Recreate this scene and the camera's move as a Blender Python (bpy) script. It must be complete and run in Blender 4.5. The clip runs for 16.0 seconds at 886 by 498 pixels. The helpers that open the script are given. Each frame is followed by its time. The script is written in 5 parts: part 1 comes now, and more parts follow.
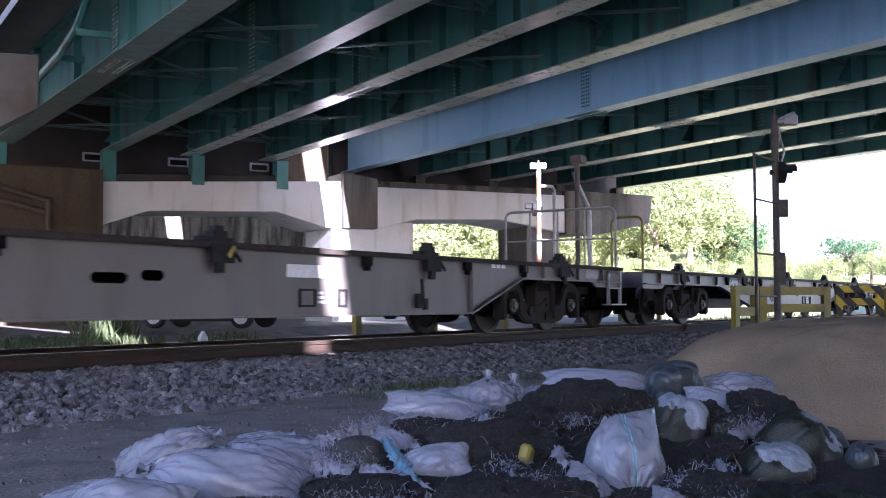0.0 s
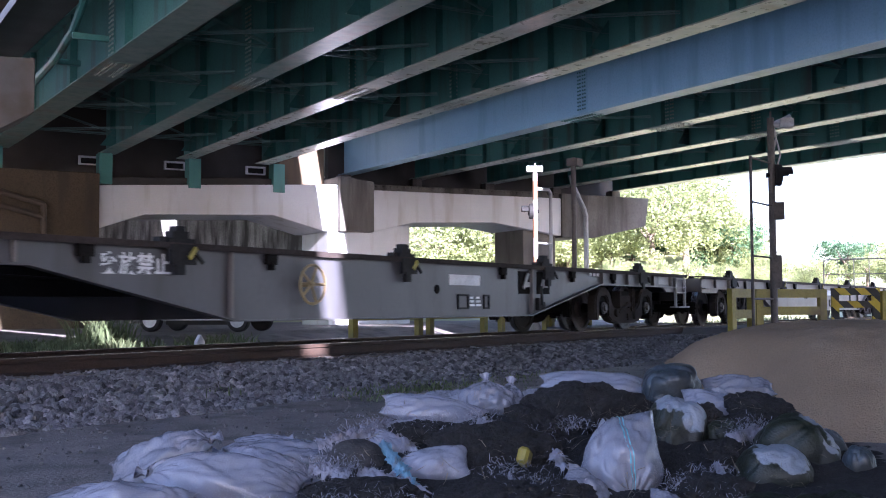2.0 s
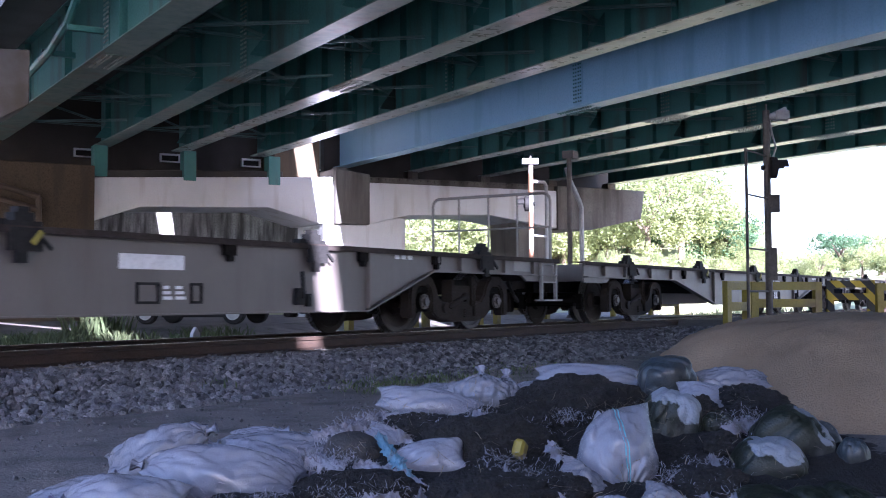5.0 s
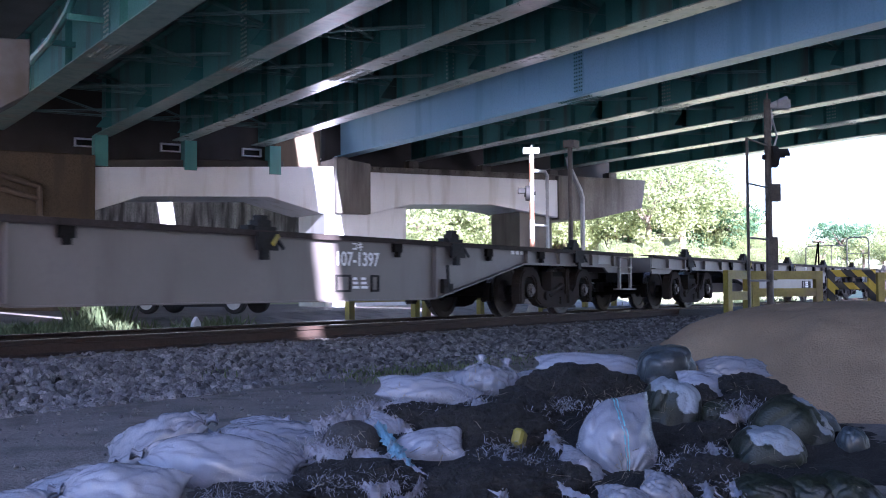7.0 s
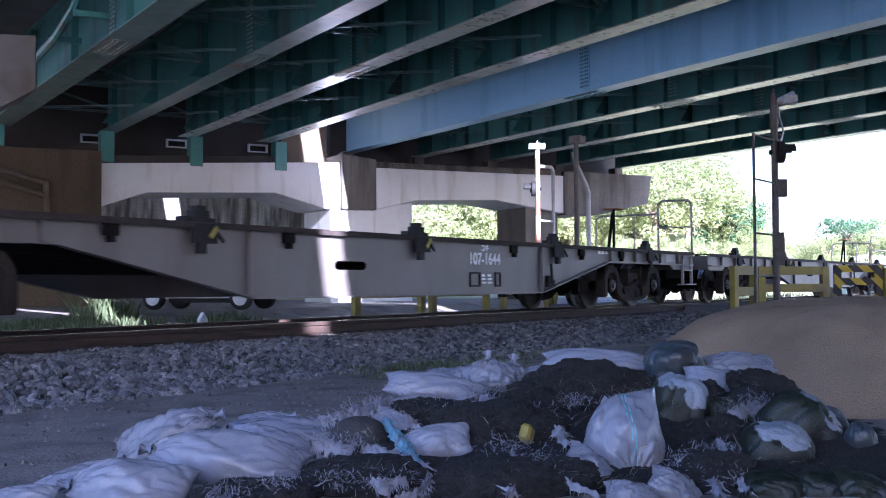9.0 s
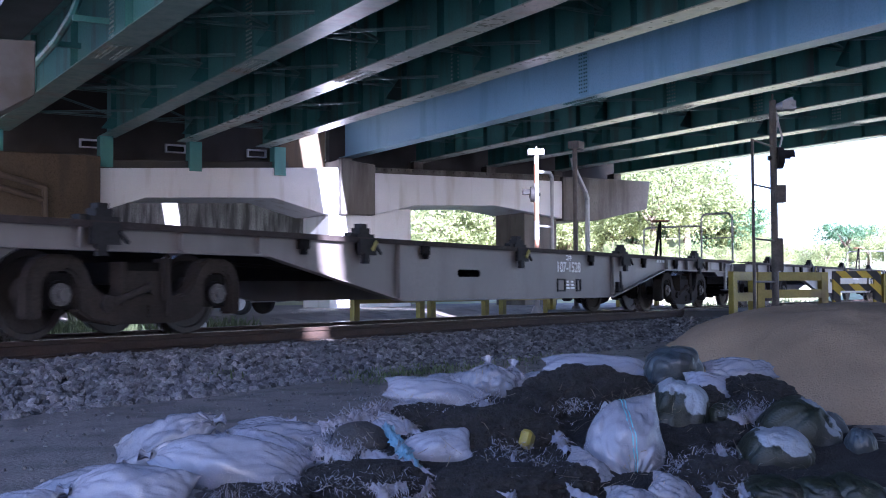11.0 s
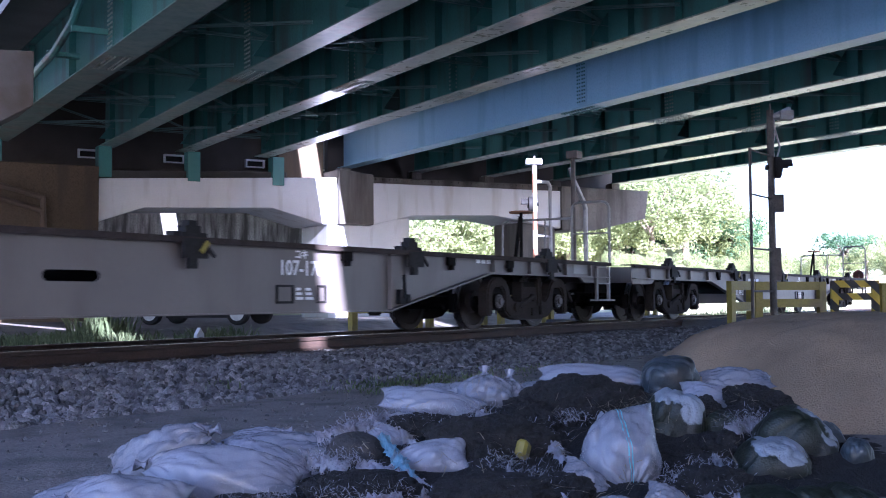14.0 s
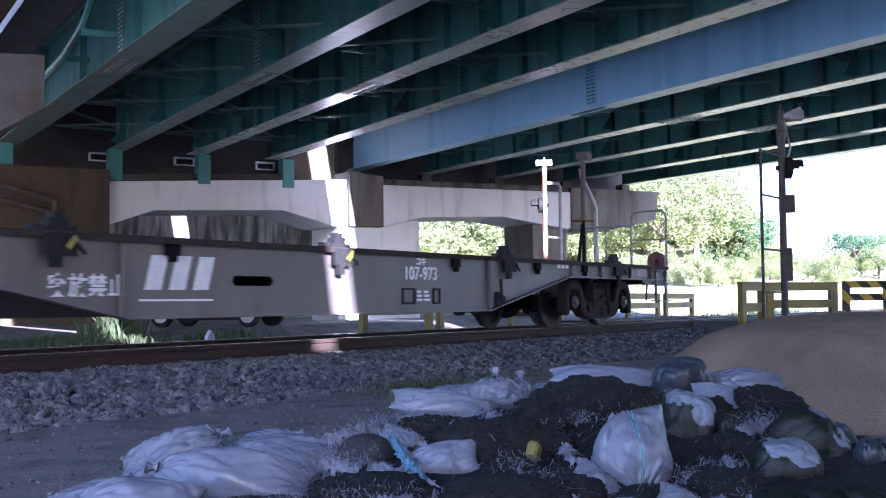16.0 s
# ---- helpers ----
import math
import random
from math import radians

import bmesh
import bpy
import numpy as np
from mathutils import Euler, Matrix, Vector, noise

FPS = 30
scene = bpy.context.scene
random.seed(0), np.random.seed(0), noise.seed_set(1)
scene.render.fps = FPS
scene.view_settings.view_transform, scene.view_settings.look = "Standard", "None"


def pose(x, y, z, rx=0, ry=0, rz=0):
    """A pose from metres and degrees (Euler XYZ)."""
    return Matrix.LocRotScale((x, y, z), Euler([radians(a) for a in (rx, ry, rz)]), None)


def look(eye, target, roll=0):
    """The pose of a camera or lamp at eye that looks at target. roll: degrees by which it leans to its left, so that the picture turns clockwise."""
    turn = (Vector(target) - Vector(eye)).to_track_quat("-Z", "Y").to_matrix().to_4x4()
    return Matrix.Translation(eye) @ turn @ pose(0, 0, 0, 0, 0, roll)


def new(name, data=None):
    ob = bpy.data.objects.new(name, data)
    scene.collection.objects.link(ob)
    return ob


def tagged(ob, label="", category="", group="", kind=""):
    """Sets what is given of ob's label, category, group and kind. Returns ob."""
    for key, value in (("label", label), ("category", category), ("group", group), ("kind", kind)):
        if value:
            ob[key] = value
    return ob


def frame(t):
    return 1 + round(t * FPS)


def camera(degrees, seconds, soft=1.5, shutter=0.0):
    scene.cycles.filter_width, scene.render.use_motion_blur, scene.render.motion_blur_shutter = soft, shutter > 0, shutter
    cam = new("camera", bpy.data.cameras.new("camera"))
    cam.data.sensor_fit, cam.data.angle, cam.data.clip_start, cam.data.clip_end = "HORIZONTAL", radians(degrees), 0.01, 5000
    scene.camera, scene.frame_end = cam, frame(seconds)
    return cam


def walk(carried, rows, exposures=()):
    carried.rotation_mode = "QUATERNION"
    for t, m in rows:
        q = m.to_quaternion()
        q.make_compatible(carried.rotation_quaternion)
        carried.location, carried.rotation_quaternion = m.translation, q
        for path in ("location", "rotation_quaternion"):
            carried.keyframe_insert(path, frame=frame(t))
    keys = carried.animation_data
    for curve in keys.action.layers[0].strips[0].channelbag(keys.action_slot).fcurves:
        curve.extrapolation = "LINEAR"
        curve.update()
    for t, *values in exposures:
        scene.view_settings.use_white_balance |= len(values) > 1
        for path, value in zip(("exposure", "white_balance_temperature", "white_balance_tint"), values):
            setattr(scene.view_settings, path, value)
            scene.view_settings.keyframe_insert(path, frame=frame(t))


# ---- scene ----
import itertools

# ---------------------------------------------------------------- camera
EYE = Vector((0.0, -8.93, 0.42))
cam = camera(43.44, 16.0, soft=1.0, shutter=0.16)


def aim(yaw, pitch, roll, side=0.0):
    a, b = radians(yaw), radians(pitch)
    eye = EYE + Vector((math.cos(a), -math.sin(a), 0)) * side
    return look(eye, eye + Vector((math.sin(a) * math.cos(b), math.cos(a) * math.cos(b), math.sin(b))), roll)


AIM = [(0.0, 57.48, 2.87, -0.22, 0), (0.5, 57.59, 2.90, -0.26, 0), (1.0, 57.63, 2.97, -0.26, -.006),
       (1.5, 57.52, 2.98, -0.28, -.006), (2.0, 57.67, 3.03, -0.30, -.006), (2.5, 57.83, 3.08, -0.31, -.010),
       (3.0, 57.78, 3.03, -0.31, -.010), (3.5, 57.75, 2.95, -0.30, -.010), (4.0, 57.80, 2.85, -0.28, -.010),
       (6.5, 57.88, 2.27, -0.35, .002), (7.0, 57.83, 2.10, -0.34, .002), (7.5, 57.78, 1.96, -0.35, 0),
       (8.0, 57.71, 1.92, -0.35, -.002), (8.5, 57.56, 1.88, -0.37, -.005), (9.0, 57.54, 1.88, -0.37, -.006),
       (11.5, 57.61, 2.23, -0.31, -.014), (12.0, 57.58, 2.27, -0.33, -.012), (12.5, 57.54, 2.28, -0.36, -.012),
       (13.0, 57.50, 2.36, -0.36, -.009), (13.5, 57.66, 2.51, -0.36, -.004), (14.0, 57.68, 2.66, -0.37, 0),
       (14.5, 57.68, 2.77, -0.44, .004), (15.0, 57.51, 2.79, -0.46, .004), (15.5, 57.34, 2.75, -0.51, .003),
       (16.0, 57.16, 2.75, -0.54, 0)]
walk(cam, [(t, aim(y, p, r, d)) for t, y, p, r, d in AIM], exposures=[(0.0, 3.47, 5430, 33), (4.0, 3.47, 5330, 33), (7.0, 3.47, 5080, 33), (16.0, 3.47, 4980, 33)])

# ---------------------------------------------------------------- world and sun
BRIDGE = pose(0, 0, 0, 0, 0, -27.3)          # the bridge's own axes: x across it, y along it
SUN = (BRIDGE.to_3x3() @ Vector((-0.17, -2.8, 1.0))).normalized()
world = bpy.data.worlds.new("world")
scene.world = world
world.use_nodes = True
sky = world.node_tree.nodes.new("ShaderNodeTexSky")
sky.sky_type, sky.sun_disc = "NISHITA", False
sky.sun_elevation, sky.sun_rotation = math.asin(SUN.z), math.atan2(SUN.x, SUN.y)
world.node_tree.links.new(sky.outputs[0], world.node_tree.nodes["Background"].inputs[0])
world.node_tree.nodes["Background"].inputs[1].default_value = 0.07
sun = new("sun", bpy.data.lights.new("sun", "SUN"))
sun.data.energy, sun.data.angle, sun.data.color = 5.0, radians(0.5), (1.0, 0.94, 0.85)
sun.matrix_world = look(SUN * 50, (0, 0, 0))


# ---------------------------------------------------------------- materials
def material(name, base, other=None, rough=0.7, metal=0.0, scale=8.0, fine=60.0, bump=0.2, contrast=0.5, streak=False,
             dirt=None, dirt_scale=1.2, dirt_amount=0.5, pieces=0.0, spec=0.5, crumple=0.0, grain=0.28, thin=0.0):
    """Two colours mixed by noise at two scales, an optional layer of dirt, and fine relief."""
    m = bpy.data.materials.new(name)
    m.use_nodes = True
    nt = m.node_tree
    N, L = nt.nodes, nt.links
    bsdf = N["Principled BSDF"]
    bsdf.inputs["Roughness"].default_value, bsdf.inputs["Metallic"].default_value = rough, metal
    bsdf.inputs["Specular IOR Level"].default_value = spec
    co = N.new("ShaderNodeTexCoord")
    mp = N.new("ShaderNodeMapping")
    L.new(co.outputs["Object"], mp.inputs["Vector"])
    runs = N.new("ShaderNodeMapping")
    L.new(co.outputs["Object"], runs.inputs["Vector"])
    if streak:
        runs.inputs["Scale"].default_value = (1.6, 1.6, 0.22)
    other = other or tuple(c * 0.7 for c in base)

    def noise_node(s, detail=5.0, src=None):
        n = N.new("ShaderNodeTexNoise")
        n.inputs["Scale"].default_value, n.inputs["Detail"].default_value = s, detail
        L.new((src or mp).outputs[0], n.inputs["Vector"])
        return n

    def mix(fac, a, b):
        x = N.new("ShaderNodeMix")
        x.data_type = "RGBA"
        for sock, v in ((x.inputs[0], fac), (x.inputs[6], a), (x.inputs[7], b)):
            if isinstance(v, bpy.types.NodeSocket):
                L.new(v, sock)
            else:
                sock.default_value = (*v, 1) if isinstance(v, tuple) else v
        return x.outputs[2]

    def ramp(v, lo, hi):
        r = N.new("ShaderNodeMapRange")
        r.inputs[1].default_value, r.inputs[2].default_value = lo, hi
        L.new(v, r.inputs[0])
        return r.outputs[0]

    big, small = noise_node(scale), noise_node(fine)
    lo, hi = 0.5 - 0.5 * (1 - contrast) * 0.6, 0.5 + 0.5 * (1 - contrast) * 0.6
    col = mix(ramp(big.outputs[0], lo, hi), base, other)
    col = mix(ramp(small.outputs[0], 0.45, 0.75), col, tuple(c * (1 - grain) for c in base))
    if dirt:
        dn = noise_node(dirt_scale, 8.0, runs)
        col = mix(ramp(dn.outputs[0], 0.62 - 0.3 * dirt_amount, 0.78 - 0.2 * dirt_amount), col, dirt)
    if pieces:
        inf = N.new("ShaderNodeNewGeometry")
        hsv = N.new("ShaderNodeHueSaturation")
        L.new(ramp(inf.outputs["Random Per Island"], 0.0, 1.0), hsv.inputs["Value"])
        mr = N.new("ShaderNodeMapRange")
        mr.inputs[3].default_value, mr.inputs[4].default_value = 1 - pieces, 1 + pieces
        L.new(inf.outputs["Random Per Island"], mr.inputs[0])
        L.new(mr.outputs[0], hsv.inputs["Value"])
        L.new(col, hsv.inputs["Color"])
        col = hsv.outputs[0]
    L.new(col, bsdf.inputs["Base Color"])
    if thin:
        tr = N.new("ShaderNodeBsdfTranslucent")
        L.new(col, tr.inputs["Color"])
        ms = N.new("ShaderNodeMixShader")
        ms.inputs[0].default_value = thin
        L.new(bsdf.outputs[0], ms.inputs[1])
        L.new(tr.outputs[0], ms.inputs[2])
        L.new(ms.outputs[0], N["Material Output"].inputs[0])
    rr = N.new("ShaderNodeMapRange")
    rr.inputs[3].default_value, rr.inputs[4].default_value = max(0.05, rough - 0.12), min(1.0, rough + 0.12)
    L.new(small.outputs[0], rr.inputs[0])
    L.new(rr.outputs[0], bsdf.inputs["Roughness"])
    if bump:
        b = N.new("ShaderNodeBump")
        b.inputs["Strength"].default_value, b.inputs["Distance"].default_value = bump, 0.02
        L.new(small.outputs[0], b.inputs["Height"])
        L.new(b.outputs[0], bsdf.inputs["Normal"])
        if crumple:
            rn = noise_node(3.5, 4.0)
            rn.noise_type = "RIDGED_MULTIFRACTAL"
            rn.inputs["Distortion"].default_value = 0.6
            wv = N.new("ShaderNodeTexWave")
            wv.inputs["Scale"].default_value, wv.inputs["Distortion"].default_value, wv.inputs["Detail Scale"].default_value = 28.0, 3.0, 1.5
            L.new(mp.outputs[0], wv.inputs["Vector"])
            add = N.new("ShaderNodeMath")
            add.operation = "MULTIPLY_ADD"
            add.inputs[1].default_value = 0.006
            L.new(wv.outputs[1], add.inputs[0])
            L.new(rn.outputs[0], add.inputs[2])
            b2 = N.new("ShaderNodeBump")
            b2.inputs["Strength"].default_value, b2.inputs["Distance"].default_value = crumple, 0.03
            L.new(add.outputs[0], b2.inputs["Height"])
            L.new(b.outputs[0], b2.inputs["Normal"])
            L.new(b2.outputs[0], bsdf.inputs["Normal"])
    return m


TEAL = material("teal_paint", (0.06, 0.21, 0.19), (0.08, 0.245, 0.22), 0.42, scale=0.6, fine=25, bump=0.05, dirt=(0.06, 0.09, 0.08), dirt_amount=0.35, streak=True, grain=0.09)
# teal lightened: light bounced up onto the bracing is put into its colour
BRACE = material("brace_bounce_tint", (0.13, 0.24, 0.22), (0.2, 0.28, 0.25), 0.4, scale=1.2, fine=20, bump=0.05, grain=0.09)
BLUE = material("blue_paint", (0.33, 0.52, 0.59), (0.37, 0.56, 0.63), 0.4, scale=0.5, fine=20, bump=0.05, dirt=(0.25, 0.42, 0.48), dirt_amount=0.3, streak=True, grain=0.09)
FLANGE = material("flange_paint", (0.34, 0.42, 0.37), (0.43, 0.46, 0.39), 0.3, scale=0.9, fine=5, bump=0.02, dirt=(0.25, 0.213, 0.138), dirt_amount=0.35, grain=0.09)
# darker, greener flange colour for the two girders with a below 14
DARKER_FLANGE = material("darker_flange", (0.13, 0.235, 0.20), (0.20, 0.27, 0.225), 0.34, scale=0.9, fine=5, bump=0.02, dirt=(0.2, 0.18, 0.13), dirt_amount=0.3, grain=0.09)
CONCRETE = material("old_concrete", (0.13, 0.117, 0.101), (0.176, 0.163, 0.143), 0.85, scale=1.0, fine=30, bump=0.25, dirt=(0.0585, 0.052, 0.0423), dirt_amount=0.55, streak=True)
BROWN_CONCRETE = material("brown_stained_concrete", (0.07, 0.051, 0.03), (0.095, 0.07, 0.042), 0.88, scale=0.5, fine=25, bump=0.2, dirt=(0.05, 0.038, 0.026), dirt_amount=0.4, streak=True)
STAINED = material("water_stained_concrete", (0.20, 0.19, 0.17), (0.33, 0.32, 0.29), 0.85, scale=0.8, fine=12, bump=0.2, dirt=(0.045, 0.04, 0.034), dirt_scale=1.6, dirt_amount=0.7, streak=True)
# dark for the unlit depth behind the girder ends, and for a stained band
SHADE_STAIN = material("shade_stain_concrete", (0.075, 0.068, 0.06), (0.05, 0.045, 0.04), 0.9, scale=1.0, fine=25, bump=0.2)
SLAB = material("deck_concrete", (0.154, 0.163, 0.163), (0.106, 0.115, 0.115), 0.9, scale=0.7, fine=20, bump=0.2)
WHITE_STEEL = material("white_cap_paint", (0.71, 0.71, 0.721), (0.624, 0.624, 0.624), 0.55, scale=0.7, fine=18, bump=0.05, dirt=(0.484, 0.462, 0.43), dirt_amount=0.3, streak=True, grain=0.09)
EARTH = material("packed_earth", (0.159, 0.143, 0.13), (0.223, 0.199, 0.176), 0.95, scale=0.8, fine=45, bump=0.6, dirt=(0.093, 0.0837, 0.0744), dirt_scale=2.5, dirt_amount=0.45)
ASPHALT = material("worn_asphalt", (0.10, 0.10, 0.105), (0.15, 0.15, 0.15), 0.9, scale=0.7, fine=70, bump=0.3)
STONE = material("ballast_stone", (0.075, 0.074, 0.08), (0.185, 0.178, 0.18), 0.85, scale=9, fine=70, bump=0.5, pieces=0.7)
LOOSE = material("loose_stone", (0.0991, 0.0991, 0.109), (0.159, 0.155, 0.162), 0.85, scale=2.0, fine=9, bump=0.3)
GRIT = material("grit_stone", (0.0975, 0.0938, 0.09), (0.128, 0.12, 0.112), 0.9, scale=9, fine=90, bump=0.2, pieces=0.4)
# bed colour darkened to give the shade in the gaps between stones
BED = material("ballast_gap_shade", (0.045, 0.043, 0.042), (0.07, 0.066, 0.062), 0.95, scale=6, fine=60, bump=0.6)
RAIL_RUST = material("rail_rust", (0.0217, 0.0109, 0.00651), (0.0347, 0.0174, 0.0098), 0.8, scale=6, fine=70, bump=0.3)
RAIL_TOP = material("polished_rail", (0.5, 0.48, 0.46), (0.4, 0.38, 0.36), 0.25, 1.0, scale=4, fine=40, bump=0.05)
SLEEPER = material("sleeper_wood", (0.10, 0.085, 0.07), (0.16, 0.14, 0.12), 0.95, scale=6, fine=50, bump=0.5)
GREY = material("wagon_grey", (0.124, 0.108, 0.099), (0.101, 0.088, 0.080), 0.5, scale=1.2, fine=20, bump=0.05, dirt=(0.0799, 0.0656, 0.057), dirt_amount=0.35, streak=True, grain=0.09)
GREY_DARK = material("wagon_blue_grey", (0.066, 0.066, 0.073), (0.052, 0.052, 0.058), 0.45, scale=1.2, fine=20, bump=0.05, dirt=(0.03, 0.027, 0.027), dirt_amount=0.4, streak=True, grain=0.09)
GREY_EDGE = material("wagon_top_rust", (0.03, 0.0225, 0.0195), (0.048, 0.039, 0.036), 0.8, spec=0.2, scale=4, fine=50, bump=0.2)
# grime taken down to near-black: the gloom beneath the wagons is in this colour
UNDER = material("underframe_grime_and_shade", (0.00491, 0.00426, 0.00377), (0.00819, 0.00689, 0.00592), 0.9, spec=0.15, scale=5, fine=50, bump=0.25)
BOGIE = material("bogie_grime", (0.024, 0.0195, 0.0165), (0.036, 0.029, 0.024), 0.85, spec=0.2, scale=5, fine=50, bump=0.2, dirt=(0.0166, 0.0118, 0.00949), dirt_amount=0.45)
HUB = material("axle_box_grime", (0.10, 0.092, 0.086), (0.055, 0.05, 0.046), 0.5, spec=0.3, scale=6, fine=50, bump=0.2)
WHEEL = material("wheel_steel", (0.0279, 0.0215, 0.0183), (0.0408, 0.0343, 0.03), 0.55, 0.4, scale=4, fine=40, bump=0.1)
TREAD = material("wheel_tread", (0.5, 0.48, 0.46), (0.42, 0.4, 0.38), 0.28, 1.0, scale=4, fine=40, bump=0.05)
BLACK = material("black_part", (0.012, 0.0115, 0.0115), (0.02, 0.019, 0.019), 0.75, spec=0.25, scale=6, fine=50, bump=0.1)
TAN = material("tan_paint", (0.30, 0.22, 0.10), (0.22, 0.16, 0.08), 0.55, scale=6, fine=50, bump=0.1)
HANDRAIL = material("handrail_paint", (0.256, 0.248, 0.24), (0.192, 0.184, 0.176), 0.5, scale=6, fine=50, bump=0.1)
WHITE = material("white_paint", (0.75, 0.75, 0.77), (0.66, 0.66, 0.68), 0.6, scale=5, fine=30, bump=0.05)
YELLOW = material("yellow_paint", (0.25, 0.20, 0.02), (0.21, 0.168, 0.026), 0.55, scale=3, fine=30, bump=0.08, dirt=(0.136, 0.0972, 0.0292), dirt_amount=0.35)
SAND = material("heaped_sand", (0.275, 0.196, 0.122), (0.22, 0.156, 0.096), 0.97, scale=1.5, fine=80, bump=0.5)
POLE = material("signal_pole_paint", (0.06, 0.05, 0.045), (0.11, 0.09, 0.075), 0.6, scale=5, fine=40, bump=0.15)
GALV = material("galvanised_pipe", (0.42, 0.42, 0.42), (0.34, 0.34, 0.34), 0.5, 0.3, scale=6, fine=40, bump=0.1)
BAG_WHITE = material("woven_plastic", (0.26, 0.27, 0.315), (0.17, 0.175, 0.21), 0.25, scale=3, fine=160, bump=0.12, dirt=(0.17, 0.155, 0.15), dirt_scale=3.5, dirt_amount=0.35, crumple=0.5)
BAG_SHINY = material("shiny_plastic", (0.20, 0.205, 0.235), (0.14, 0.145, 0.17), 0.22, scale=3, fine=160, bump=0.08, dirt=(0.15, 0.14, 0.135), dirt_scale=3.5, dirt_amount=0.35, crumple=0.6)
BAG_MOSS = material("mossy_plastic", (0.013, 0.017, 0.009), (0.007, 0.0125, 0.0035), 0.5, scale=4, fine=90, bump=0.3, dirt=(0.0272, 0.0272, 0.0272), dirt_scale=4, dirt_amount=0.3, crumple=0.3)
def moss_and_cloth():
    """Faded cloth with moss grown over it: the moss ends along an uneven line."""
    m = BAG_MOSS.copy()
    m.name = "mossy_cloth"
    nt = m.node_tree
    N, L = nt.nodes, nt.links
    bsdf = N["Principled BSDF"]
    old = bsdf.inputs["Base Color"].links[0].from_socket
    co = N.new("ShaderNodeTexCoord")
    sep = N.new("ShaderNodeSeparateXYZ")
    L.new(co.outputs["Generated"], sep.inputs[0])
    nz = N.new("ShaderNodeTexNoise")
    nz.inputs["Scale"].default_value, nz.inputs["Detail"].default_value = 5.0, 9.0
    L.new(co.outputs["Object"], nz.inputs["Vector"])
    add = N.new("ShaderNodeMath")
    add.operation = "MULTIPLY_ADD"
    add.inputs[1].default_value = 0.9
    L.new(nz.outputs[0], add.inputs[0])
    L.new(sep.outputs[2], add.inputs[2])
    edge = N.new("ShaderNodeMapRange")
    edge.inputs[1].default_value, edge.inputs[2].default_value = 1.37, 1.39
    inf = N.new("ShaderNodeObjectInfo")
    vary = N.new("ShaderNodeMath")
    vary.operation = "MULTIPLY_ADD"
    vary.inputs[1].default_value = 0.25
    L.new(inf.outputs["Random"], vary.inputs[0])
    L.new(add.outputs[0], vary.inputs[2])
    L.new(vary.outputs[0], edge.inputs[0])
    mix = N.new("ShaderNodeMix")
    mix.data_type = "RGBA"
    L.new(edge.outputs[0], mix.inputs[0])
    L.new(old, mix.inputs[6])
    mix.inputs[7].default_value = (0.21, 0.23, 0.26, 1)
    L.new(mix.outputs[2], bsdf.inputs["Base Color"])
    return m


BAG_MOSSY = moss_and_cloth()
BAG_TEAL = material("teal_plastic", (0.035, 0.046, 0.052), (0.055, 0.066, 0.073), 0.36, scale=4, fine=90, bump=0.15, dirt=(0.026, 0.026, 0.0234), dirt_scale=4, dirt_amount=0.4, crumple=0.3)
FRAY = material("frayed_cloth", (0.30, 0.30, 0.34), (0.2, 0.2, 0.24), 0.6, scale=9, fine=120, bump=0.1, dirt=(0.14, 0.125, 0.12), dirt_scale=9, dirt_amount=0.4)
BLUE_CLOTH = material("pale_blue_cloth", (0.13, 0.27, 0.35), (0.18, 0.31, 0.38), 0.5, scale=8, fine=120, bump=0.1, dirt=(0.14, 0.15, 0.16), dirt_scale=6, dirt_amount=0.3)
CLAY = material("grey_clay", (0.05, 0.047, 0.045), (0.036, 0.033, 0.031), 0.8, scale=6, fine=60, bump=0.3)
BAG_STRIPE = material("stripe_thread", (0.10, 0.36, 0.42), (0.14, 0.42, 0.5), 0.5, scale=6, fine=60, bump=0.1)
SOIL = material("dark_soil", (0.00817, 0.00727, 0.00653), (0.0152, 0.0131, 0.0117), 0.95, scale=9, fine=70, bump=0.9, dirt=(0.0257, 0.0234, 0.0211), dirt_scale=30, dirt_amount=0.1)
STRAW = material("dry_straw", (0.26, 0.22, 0.16), (0.18, 0.15, 0.11), 0.8, scale=9, fine=40, bump=0.0)
BROWN = material("brown_steel", (0.096, 0.069, 0.045), (0.066, 0.048, 0.033), 0.7, scale=2, fine=30, bump=0.15)
PALE_CONCRETE = material("pale_concrete", (0.119, 0.116, 0.112), (0.096, 0.0924, 0.0894), 0.85, scale=1.5, fine=30, bump=0.2, dirt=(0.0726, 0.0594, 0.0462), dirt_amount=0.4, grain=0.09)
BANK = material("bank_grass", (0.299, 0.31, 0.138), (0.437, 0.402, 0.23), 0.95, scale=0.35, fine=4, bump=0.3)
PALE_GRAVEL = material("pale_gravel", (0.46, 0.44, 0.39), (0.38, 0.36, 0.31), 0.95, scale=0.5, fine=20, bump=0.4)
GLASS = material("dark_glass", (0.02, 0.022, 0.025), (0.03, 0.03, 0.03), 0.1, scale=3, fine=20, bump=0.0)


